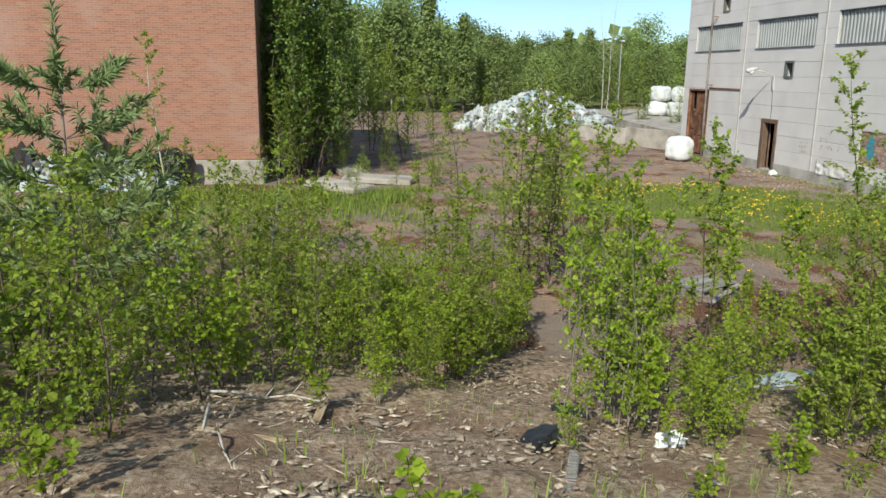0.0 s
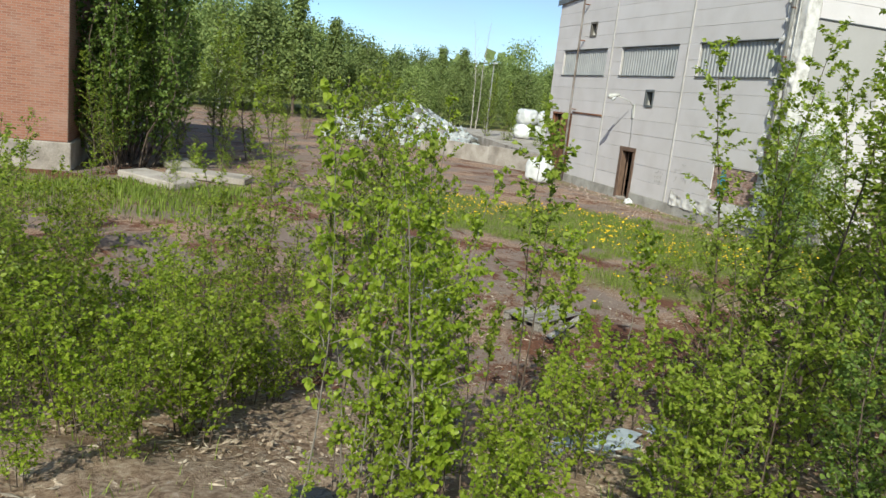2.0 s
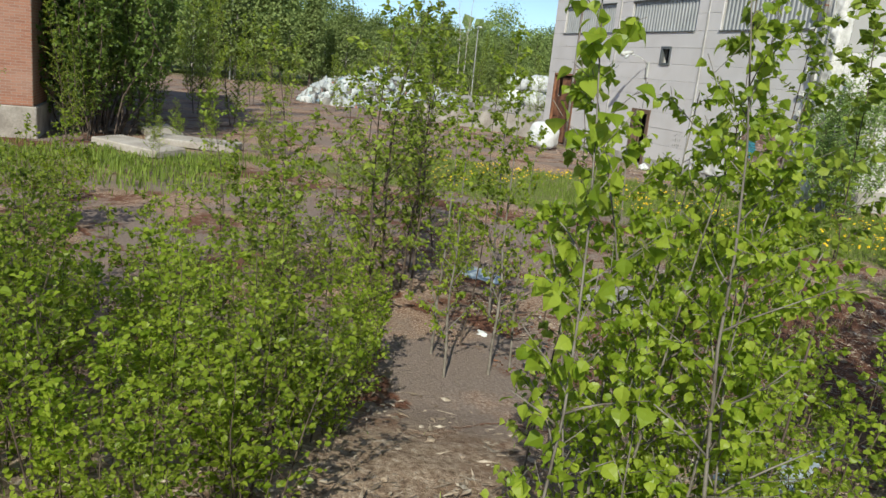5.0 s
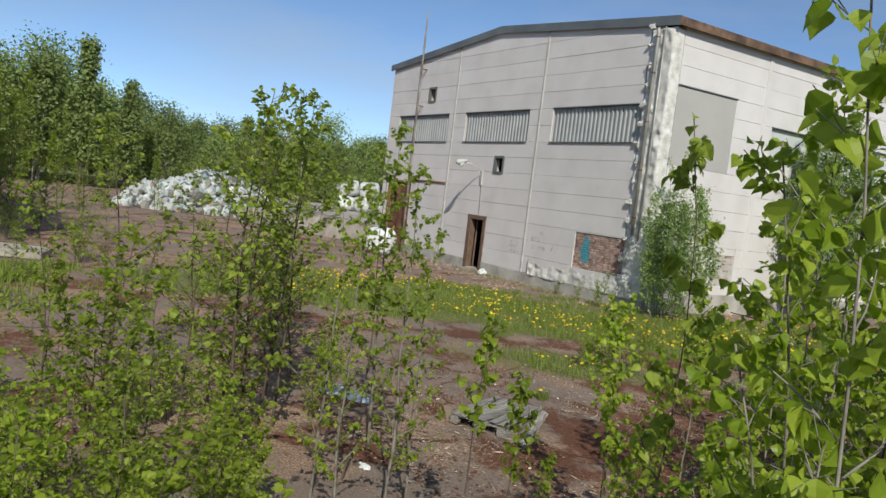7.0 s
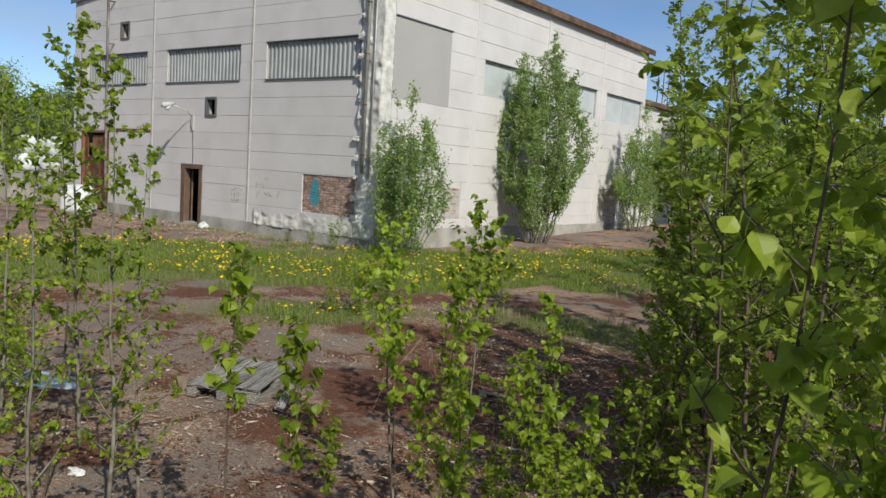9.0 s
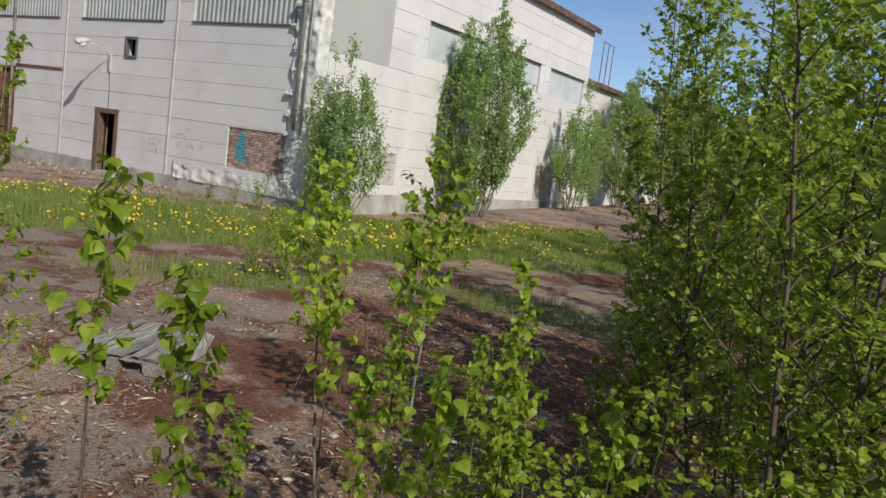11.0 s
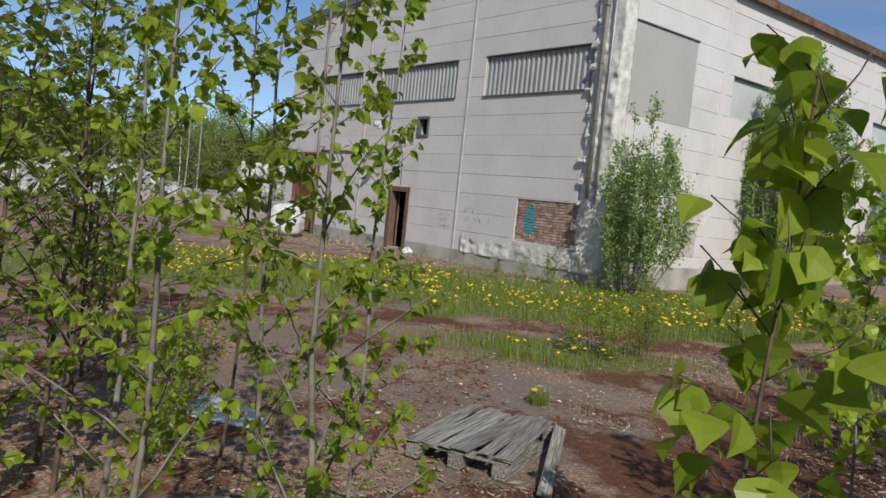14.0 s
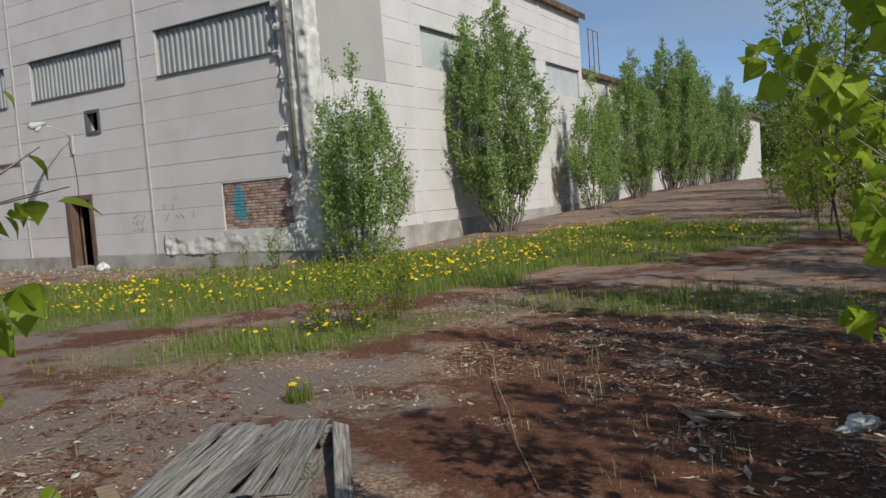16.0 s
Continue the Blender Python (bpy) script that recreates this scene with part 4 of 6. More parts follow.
for (x0, y0), (x1, y1), h in (((-27.5, -4.2), (-22.0, -1.6), 0.95), ((-22.0, -1.6), (-18.3, -0.3), 1.05)):
    d = Vector((x1 - x0, y1 - y0, 0))
    ob = part("wall_section", box_bm((0, -0.15, -0.2), (d.length - 0.02, 0.15, h), 0.02), CONCRETE, wall)
    ob.matrix_basis = Matrix.Translation((x0, y0, 0)) @ pose(0, 0, 0, 0, 0, math.degrees(math.atan2(d.y, d.x)))


def bale(x, y, z, sx, sz, seed, label, group):
    bm = bmesh.new()
    bmesh.ops.create_icosphere(bm, subdivisions=4, radius=1)
    off = Vector((seed * 2.3, 0, seed))
    for v in bm.verts:
        c = v.co
        k = (abs(c.x) ** 3.4 + abs(c.y) ** 3.4 + abs(c.z) ** 3.4) ** (-1 / 3.4)
        c *= k * (1 + 0.09 * noise.noise(c * 2.2 + off) + 0.035 * noise.noise(c * 7 + off))
        v.co = Vector((c.x * sx / 2, c.y * sx / 2, c.z * sz / 2))
    lo = min(v.co.z for v in bm.verts)
    bmesh.ops.translate(bm, verts=bm.verts, vec=(0, 0, -lo - 0.02))
    ob = part("wrapped_bale", bm, WRAP, smooth=True)
    ob.matrix_basis = pose(x, y, z, 0, 0, seed * 40)
    return tagged(ob, label, "bale", group)


bale(-13.4, -2.2, 0.0, 1.2, 1.2, 1, "big white wrapped bale before the rusty gate", "")
for k, (x, y, z) in enumerate([(-36.6, 6.3, 0.9), (-35.6, 7.6, 0.9), (-34.6, 8.9, 0.9), (-36.5, 6.5, 2.05), (-35.5, 7.8, 2.05)]):
    bale(x, y, z, 1.5, 1.2, k + 2, "white wrapped bale in a stack on the platform", "stacked bales")
part_pl = part("loading_platform", box_bm((-48, -6.0, -0.3), (-18.4, 22, 0.93), 0.02), CONCRETE)
for v in part_pl.data.vertices:
    if v.co.y < 0 and v.co.x < -30:
        v.co.y += 9.5
    elif v.co.y < 0:
        v.co.y = 0.1
tagged(part_pl, "raised concrete loading platform behind the wall", "platform", kind="structure")


def refuse_heap(name, label, cx, cy, rx, ry, h, count, seed, size, mat):
    """A heap of torn bags: many crumpled lumps over a mound."""
    r = np.random.RandomState(seed)
    bm0 = bmesh.new()
    bmesh.ops.create_icosphere(bm0, subdivisions=1, radius=1)
    base = np.array([v.co[:] for v in bm0.verts])
    tri = np.array([[v.index for v in f.verts] for f in bm0.faces])
    bm0.free()
    verts, faces = [], []
    for k in range(count):
        a, q = r.uniform(0, 6.283), math.sqrt(r.uniform(0, 1))
        x, y = cx + rx * q * math.cos(a), cy + ry * q * math.sin(a)
        top = h * max(0.05, (1 - q ** 2.2)) * (0.65 + 0.6 * float(hash_noise(x, y, 0.35, seed)))
        z = top * r.uniform(0.55, 1.0) if k % 3 else top
        s = size * r.uniform(0.45, 1.5)
        p = base * (1 + r.uniform(-0.35, 0.35, (len(base), 1))) * s * r.uniform(0.5, 1.2, 3)
        faces += (tri + len(verts)).tolist()
        verts += (p + (x, y, z)).tolist()
    q = np.linspace(0, 1, 10)
    off = len(verts)
    for i in range(10):
        for j in range(24):
            a = 6.283 * j / 24
            verts.append((cx + rx * q[i] * math.cos(a), cy + ry * q[i] * math.sin(a), h * 0.8 * (1 - q[i] ** 2) - 0.1))
    for i in range(9):
        for j in range(24):
            a, b = off + i * 24 + j, off + i * 24 + (j + 1) % 24
            faces.append((a, b, b + 24, a + 24))
    return tagged(link_mesh(name, verts, faces, mat), label, "refuse heap", kind="stuff")


refuse_heap("plastic_heap", "big heap of torn white plastic bags and bales", -34.5, -4.0, 3.6, 6.0, 2.7, 2900, 3, 0.24, REFUSE)
refuse_heap("plastic_heap", "white plastic refuse piled along the brick wall", -4.9, -27.2, 0.7, 3.2, 1.0, 420, 8, 0.14, REFUSE)
refuse_heap("rubble_heap", "low pile of pale rubble and white plastic", 2.0, -26.4, 0.9, 1.0, 0.5, 110, 9, 0.13, REFUSE)
for k, y in enumerate((-24.6, -26.8, -29.2)):
    crumple("black_tarp", "black tarp over refuse by the brick wall", "tarp", BLACKPLASTIC, -5.35, y, (0.5, 1.1), 1.3, 20 + k, "black tarps")
for k, (x, y) in enumerate([(-8.5, -18.2), (-4.6, -18.7), (-6.2, -17.2)]):
    sl = thing("concrete_slab", "weathered concrete slab lying by the wall", "slab", pose(x, y, 0.03, 2, 1, 12 + 30 * k), "loose slabs")
    part("slab", box_bm((-1.3, -0.5, 0), (1.3, 0.5, 0.22), 0.03), CONCRETE, sl)
for k, (x, y, h) in enumerate([(-60, -13.0, 7.2), (-62, 12.5, 7.6)]):
    la = thing("street_lamp", "thin grey street lamp before the woods", "street lamp", pose(x, y, 0), "distant lamps")
    st = ([], [])
    add_tube(st, [(0, 0, -0.1), (0, 0, h - 0.2), (0.15, 0, h)], [0.09, 0.06, 0.05], 8)
    link_mesh("pole", st[0], st[1], PIPE, la)
    part("lamp_head", box_bm((0.05, -0.15, h), (0.75, 0.15, h + 0.16), 0.04), WRAP, la)


# ---- plants ----
def leaf_mesh(points, dirs, sizes, seed, wide=0.42, full=False):
    """Leaves at the points, pointing along dirs: folded kites, or fuller hearts where they are seen close."""
    r = np.random.RandomState(seed)
    p, d = np.asarray(points), np.asarray(dirs)
    n = len(p)
    if full is True:
        d = d + np.array((0, 0, -0.75))
    d = d / np.maximum(np.linalg.norm(d, axis=1, keepdims=True), 1e-6)
    up = r.normal(0, 0.55, (n, 3)) + (0, 0, 1)
    w = np.cross(d, up)
    w /= np.maximum(np.linalg.norm(w, axis=1, keepdims=True), 1e-6)
    m = np.cross(w, d)
    s = np.asarray(sizes)[:, None]
    if full:
        half = [(0.06, 0.34, 0.03), (0.22, 0.9, 0.1), (0.42, 1.0, 0.13), (0.62, 0.74, 0.09), (0.8, 0.36, 0.0)]
        rows = [(0, 0, 0)] + [(a, wide * b, c) for a, b, c in half] + [(1.0, 0, -0.12)] + [(a, -wide * b, c) for a, b, c in half[::-1]] + [(0.3, 0, 0.02), (0.66, 0, 0.0)]
        tris = [(0, 1, 12), (1, 2, 12), (2, 3, 12), (3, 13, 12), (3, 4, 13), (4, 5, 13), (5, 6, 13), (6, 7, 13), (7, 8, 13), (8, 9, 13), (9, 12, 13), (9, 10, 12), (10, 11, 12), (11, 0, 12)]
    else:
        rows = [(0, 0, 0), (0.42, wide, 0.1), (1.0, 0, -0.05), (0.42, -wide, 0.1)]
        tris = [(0, 1, 2), (0, 2, 3)]
        if full is None:
            rows = [(0, 0, 0), (0.26, wide * 0.92, 0.07), (0.66, wide * 0.78, 0.07), (1.0, 0, -0.08), (0.66, -wide * 0.78, 0.07), (0.26, -wide * 0.92, 0.07)]
            tris = [(0, 1, 2), (0, 2, 3), (0, 3, 4), (0, 4, 5)]
    bend = r.uniform(-0.25, 0.05, (n, 1))
    v = np.stack([p + s * (a * d + b * w + (c + bend * a * a) * m) for a, b, c in rows], 1)
    k = len(rows)
    f = (np.arange(n)[:, None, None] * k + np.array(tris)[None]).reshape(-1, 3)
    return v.reshape(-1, 3), f


def grow(seed, height, stems=1, spread=0.15, reach=0.28, twigs=16, per=9, start=0.2, lean=0.08, thick=0.011, rise=0.9, sub=2):
    """Stems with rising branches and twigs: wood tubes, and the places and directions of leaves."""
    r = random.Random(seed)
    wood, pts, dirs = ([], []), [], []
    for k in range(stems):
        a = 6.283 * (k + r.random() * 0.6) / stems
        h = height * (1 if k == 0 else r.uniform(0.6, 0.98))
        base = Vector((math.cos(a), math.sin(a), 0)) * spread * r.uniform(0.2, 1.0) * (0 if stems == 1 else 1)
        out = Vector((math.cos(a), math.sin(a), 0)) * (lean + (0.12 if stems > 1 else 0) * r.random())
        line, p, d = [base.copy()], base.copy(), (Vector((0, 0, 1)) + out).normalized()
        steps = 9
        for _ in range(steps):
            d = (d + Vector((r.uniform(-0.09, 0.09), r.uniform(-0.09, 0.09), 0.05))).normalized()
            p = p + d * h / steps
            line.append(p.copy())
        rad = [max(thick * h * (1 - 0.92 * i / steps) * 0.5, 0.0022) for i in range(steps + 1)]
        add_tube(wood, [line[0] - Vector((0, 0, 0.08)), *line], [rad[0] * 1.15, *rad], 6 if h > 3 else 5)
        for t in range(twigs):
            u = start + (1 - start) * (t + r.random()) / twigs
            i = min(int(u * steps), steps - 1)
            q = line[i].lerp(line[i + 1], u * steps - i)
            w = t * 2.4 + r.uniform(-0.5, 0.5)
            ln = h * reach * (1.08 - u) ** 0.75 * r.uniform(0.6, 1.15) * min(1, (u - start) * 4 + 0.45) + 0.06
            bd = Vector((math.cos(w), math.sin(w), rise * r.uniform(0.6, 1.3))).normalized()
            bl, bp = [q.copy()], q.copy()
            for _ in range(4):
                bd = (bd + Vector((r.uniform(-0.16, 0.16), r.uniform(-0.16, 0.16), r.uniform(-0.1, 0.1)))).normalized()
                bp = bp + bd * ln / 4
                bl.append(bp.copy())
            rr = max(0.006 * h * (1 - u) * 0.5, 0.0018)
            add_tube(wood, bl, [rr, rr * 0.85, rr * 0.7, rr * 0.5, 0.0012], 4)
            ends = [(bl, ln)]
            for _ in range(sub):
                i0 = r.randint(1, 3)
                sd = (bd + Vector((r.uniform(-1, 1), r.uniform(-1, 1), r.uniform(-0.5, 0.5)))).normalized()
                sl = ln * r.uniform(0.25, 0.5)
                ends.append(([bl[i0], bl[i0] + sd * sl * 0.5, bl[i0] + sd * sl], sl))
                if h < 5:
                    add_tube(wood, ends[-1][0], [rr * 0.5, 0.0015, 0.001], 3)
            for pl, length in ends:
                count = max(2, round(per * (1 if pl is bl else 0.5)))
                for c in range(count):
                    x = (c + 0.5 + r.uniform(-0.3, 0.3)) / count * (len(pl) - 1)
                    i = min(int(x), len(pl) - 2)
                    pts.append(pl[i].lerp(pl[i + 1], x - i) + Vector((r.uniform(-1, 1), r.uniform(-1, 1), r.uniform(-1, 0.6))) * 0.02)
                    dirs.append((pl[i + 1] - pl[i]).normalized() * 0.5 + Vector((r.uniform(-1, 1), r.uniform(-1, 1), r.uniform(-0.9, 0.35))))
        for c in range(5):
            pts.append(line[-1] + Vector((0, 0, -0.04 * c)))
            dirs.append(Vector((r.uniform(-1, 1), r.uniform(-1, 1), 0.5)))
    return wood, [tuple(v) for v in pts], [tuple(v) for v in dirs]


def plant(name, label, category, group, seed, leaf, mat, bark, full=False, wide=0.42, **kw):
    """A template plant at the origin, later moved and copied."""
    wood, pts, dirs = grow(seed, **kw)
    if kw.get("stems", 1) == 1 and kw.get("lean", 0.08) <= 0.06:
        # a straight stem: the tip stands above the foot
        tip = max(pts, key=lambda p: p[2])
        sx, sy = tip[0] / tip[2], tip[1] / tip[2]
        wood = ([Vector((v[0] - sx * v[2], v[1] - sy * v[2], v[2])) for v in wood[0]], wood[1])
        pts = [(p[0] - sx * p[2], p[1] - sy * p[2], p[2]) for p in pts]
    ob = thing(name, label, category, None, group)
    link_mesh("stem", wood[0], wood[1], bark, ob, smooth=True)
    r = np.random.RandomState(seed)
    v, f = leaf_mesh(pts, dirs, leaf * r.uniform(0.55, 1.2, len(pts)), seed, wide, full)
    link_mesh("foliage", v.tolist(), f.tolist(), mat, ob)
    return ob


used = set()


def plant_at(ob, x, y, turn=0.0, size=1.0, sink=0.02, label="", tilt=0.0):
    m = pose(x, y, gz(x, y) - sink, tilt, tilt * 0.6, turn)
    if ob.name not in used:
        used.add(ob.name)
        ob.matrix_basis = m @ Matrix.Scale(size, 4)
        got = ob
    else:
        keep = ob.scale.copy()
        ob.scale = (size, size, size)
        got = copy_thing(ob, m)
        ob.scale = keep
    if label:
        got["label"] = label
    return got


SG = "saplings on the bank"
SAP = [plant("birch_sapling", "slender young birch sapling with fresh leaves", "sapling", SG, 10 + k, 0.04, LEAF, BARK, None, height=2.0, twigs=22, per=10, reach=0.3, start=0.12, sub=3, lean=0.1) for k in range(4)]
ASP = [plant("aspen_sapling", "bushy aspen sapling with bright round leaves", "sapling", SG, 30 + k, 0.042, LEAF_BRIGHT, BARK, None, height=1.5, stems=4, spread=0.2, twigs=15, per=8, reach=0.32, start=0.1, sub=2, wide=0.5) for k in range(4)]
LOW = [plant("seedling", "knee-high seedling with a few bright leaves", "seedling", "seedlings in the yard", 50 + k, 0.06, LEAF_BRIGHT, BARK, None, height=0.6, stems=2, spread=0.06, twigs=8, per=4, reach=0.3, start=0.25, sub=1, wide=0.5) for k in range(3)]

# the big aspen bush of many stems on the bank
plant_at(plant("aspen_bush", "large many-stemmed aspen bush over black plastic", "bush", "", 71, 0.032, LEAF_BRIGHT, PALESTEM, True, height=2.75, stems=14, spread=0.38, twigs=22, per=12, reach=0.2, start=0.1, lean=-0.02, sub=3, wide=0.5, thick=0.008), 15.8, -16.1)

# thin pair of birches, dark willow, pine and birch on the bank
THIN = plant("birch_sapling", "tall thin birch sapling with a bare lower stem", "sapling", SG, 73, 0.055, LEAF, BARK, None, height=3.1, twigs=18, per=14, reach=0.2, start=0.5, lean=0.03, sub=2, thick=0.0065)
plant_at(THIN, 14.85, -14.85, 0, 0.98)
plant_at(THIN, 15.45, -15.15, 120, 0.9)
plant_at(plant("willow_bush", "dense dark green willow bush on the bank", "bush", "", 75, 0.038, LEAF_DARK, BARK, None, height=3.1, stems=9, spread=0.4, twigs=28, per=18, reach=0.26, start=0.08, sub=3), 17.75, -13.9, 0, 0.76)
plant_at(plant("willow_bush", "lower leafy bush beside the dark willow", "bush", "", 76, 0.04, LEAF, BARK, height=1.9, stems=8, spread=0.35, twigs=22, per=15, reach=0.28, start=0.08, sub=3), 16.6, -14.2)
plant_at(plant("birch_sapling", "young birch sapling with a pale stem", "sapling", SG, 78, 0.06, LEAF, BIRCH, height=4.4, twigs=26, per=16, reach=0.17, start=0.28, sub=2, lean=0.12), 7.9, -21.7, 0, 1.08)
plant_at(plant("birch_sapling", "leafy young birch before the brick wall", "sapling", SG, 79, 0.058, LEAF, BIRCH, height=3.4, stems=2, twigs=24, per=11, reach=0.15, start=0.15, sub=2), 11.9, -19.75, 0, 0.85)


def pine(seed, height):
    r = random.Random(seed)
    ob = thing("pine_sapling", "young pine sapling with whorls of long needles", "sapling", None, "")
    wood, pts, dirs = ([], []), [], []
    add_tube(wood, [(0, 0, -0.08), (0.01, 0, height * 0.5), (0, 0.01, height)], [0.028, 0.02, 0.006], 7)

    def needles(a, b, count):
        for c in range(count):
            q = a.lerp(b, (c + r.random()) / count)
            pts.append(tuple(q))
            ax = (b - a).normalized()
            dirs.append(tuple(ax * 0.9 + Vector((r.uniform(-1, 1), r.uniform(-1, 1), r.uniform(-1, 1))) * 0.8))

    needles(Vector((0, 0, height * 0.72)), Vector((0, 0, height)), 170)
    for w in range(6):
        z = height * (0.16 + 0.125 * w)
        ln = (0.98 - 0.11 * w) * height * 0.44
        for k in range(6):
            a = 6.283 * k / 6 + w * 0.5 + r.uniform(-0.2, 0.2)
            p = Vector((0, 0, z))
            mid = p + Vector((math.cos(a), math.sin(a), 0.25)) * ln * 0.6
            tip = mid + Vector((math.cos(a) * 0.6, math.sin(a) * 0.6, 0.6)) * ln * 0.5
            add_tube(wood, [p, mid, tip], [0.01, 0.007, 0.003], 4)
            needles(p.lerp(mid, 0.45), mid, 45)
            needles(mid, tip, 95)
            for s in (-1, 1):
                side = mid + Vector((math.cos(a + s), math.sin(a + s), 0.5)) * ln * 0.28
                add_tube(wood, [p.lerp(mid, 0.7), side], [0.006, 0.003], 4)
                needles(p.lerp(mid, 0.7), side, 40)
    link_mesh("stem", wood[0], wood[1], PINEBARK, ob, smooth=True)
    v, f = leaf_mesh(pts, dirs, np.full(len(pts), 0.13) * np.random.RandomState(seed).uniform(0.7, 1.2, len(pts)), seed, 0.014)
    link_mesh("foliage", v.tolist(), f.tolist(), NEEDLE, ob)
    return ob


plant_at(pine(5, 3.7), 14.3, -21.4)
plant_at(pine(9, 1.5), 16.7, -19.95 - 2.2)

# camera-side growth along the walked line
for ob, x, y, turn, size in [
    (SAP[0], 7.6, -15.05, 20, 2.0), (SAP[1], 9.8, -16.1, 80, 1.15), (SAP[2], 9.4, -17.2, 10, 1.3), (ASP[0], 8.8, -16.6, 50, 1.6),
    (SAP[3], 10.6, -17.3, 130, 1.0), (ASP[1], 11.3, -17.8, 60, 1.05), (ASP[2], 12.3, -18.5, 10, 1.1), (ASP[3], 12.6, -17.7, 99, 0.9),
    (SAP[1], 11.0, -16.9, 30, 0.7), (ASP[0], 13.4, -18.6, 66, 0.95), (SAP[2], 6.6, -16.2, 0, 1.7), (SAP[0], 5.4, -14.9, 70, 1.5),
    (SAP[1], 8.55, -14.75, 15, 1.85), (SAP[3], 7.9, -15.3, 200, 1.7), (SAP[2], 7.3, -14.4, 300, 1.6), (SAP[0], 6.7, -13.8, 140, 1.45), (ASP[3], 8.3, -14.1, 10, 0.7),
    (ASP[1], 7.5, -13.6, 10, 0.6), (ASP[2], 5.9, -13.0, 10, 0.7),
    (ASP[2], 14.0, -13.7, 12, 0.9), (ASP[0], 13.3, -13.6, 70, 0.8), (SAP[1], 13.0, -12.6, 5, 0.6), (SAP[0], 6.0, -14.0, 33, 1.8), (SAP[3], 5.2, -13.6, 200, 1.6), (SAP[2], 8.9, -15.2, 120, 1.9), (SAP[0], 8.1, -14.75, 250, 1.75), (ASP[3], 14.9, -14.2, 31, 1.0),
    (ASP[1], 15.4, -14.9, 50, 0.8), (SAP[2], 15.9, -15.6, 20, 0.75), (ASP[0], 16.9, -15.7, 77, 0.55), (SAP[3], 15.3, -13.2, 5, 1.2), (ASP[1], 14.5, -12.7, 200, 1.1), (ASP[2], 13.5, -11.5, 100, 0.95), (SAP[2], 14.2, -11.3, 10, 1.2),
    (ASP[3], 6.75, -7.7, 10, 0.72), (SAP[0], 7.0, -7.2, 45, 0.55), (ASP[0], 6.1, -7.2, 70, 0.75), (ASP[1], 6.7, -7.0, 130, 0.7), (ASP[2], 6.3, -7.9, 10, 0.6), (ASP[0], 16.9, -16.9, 30, 0.42), (ASP[3], 14.3, -17.3, 15, 0.85), (ASP[2], 13.85, -17.35, 75, 0.95), (ASP[1], 14.7, -17.75, 35, 0.7), (ASP[0], 15.05, -17.85, 120, 0.62), (ASP[2], 15.5, -18.35, 200, 0.55), (ASP[3], 14.2, -18.2, 260, 0.9), (ASP[1], 16.0, -15.3, 80, 0.8), (ASP[2], 16.6, -15.4, 150, 0.7), (SAP[2], 9.55, -15.5, 75, 1.85), (ASP[2], -0.9, -0.85, 10, 0.8), (ASP[0], -2.0, -0.7, 40, 0.45), (ASP[1], -3.2, -0.6, 40, 0.35)]:
    plant_at(ob, x, y, turn, size)
NEAR = plant("poplar_sapling", "thin poplar sapling with large bright leaves", "sapling", "", 91, 0.058, LEAF_BRIGHT, BARK, True, 0.48, height=1.8, twigs=18, per=5, reach=0.13, start=0.62, sub=1, lean=0.02)
plant_at(NEAR, 12.63, -14.86, 0, 1.13)
plant_at(NEAR, 13.24, -15.0, 90, 0.93)
plant_at(NEAR, 12.95, -13.5, 40, 1.06)
plant_at(NEAR, 12.55, -13.5, 160, 0.92)
OVER = plant("poplar_sapling", "tall poplar sapling with sprays of bright leaves", "sapling", "", 92, 0.056, LEAF_BRIGHT, PALESTEM, True, 0.48, height=2.7, twigs=22, per=6, reach=0.13, start=0.3, sub=2, lean=0.02, thick=0.006)
plant_at(OVER, 16.05, -16.73, 250)
TALL = plant("alder_sapling", "tall alder sapling with broad dark leaves", "sapling", "", 93, 0.062, LEAF, BARK, True, 0.42, height=3.7, twigs=24, per=7, reach=0.075, start=0.12, sub=2, lean=0.02, thick=0.0048)
plant_at(TALL, 15.5, -16.4, 185, 0.66)
plant_at(TALL, 15.98, -16.1, 230, 0.7)
BRIGHTNEAR = plant("poplar_sapling", "leafy poplar sapling with heart-shaped bright leaves", "sapling", "", 95, 0.075, LEAF_BRIGHT, BARK, True, 0.52, height=2.3, stems=2, spread=0.1, twigs=18, per=6, reach=0.12, start=0.3, sub=2)
plant_at(BRIGHTNEAR, 13.3, -12.7, 10, 0.75)
plant_at(BRIGHTNEAR, 16.3, -15.9, 60, 0.62)
plant_at(BRIGHTNEAR, 16.75, -16.3, 200, 0.42)
plant_at(BRIGHTNEAR, 17.2, -16.2, 310, 0.4)

# points of the walked line, kept free of growth
WALKED = ((22.4, -18.7), (21.4, -18.1), (20.4, -17.4), (19.4, -17.2), (18.6, -17.5), (17.7, -17.8), (16.9, -17.9), (16.2, -17.6), (15.6, -17.1), (15.2, -16.7), (14.8, -16.3), (14.1, -16.1), (13.4, -15.9), (12.8, -15.5), (12.2, -15.0))

# saplings scattered over the bank to the south of the walked line
sr = random.Random(12)
spots = []
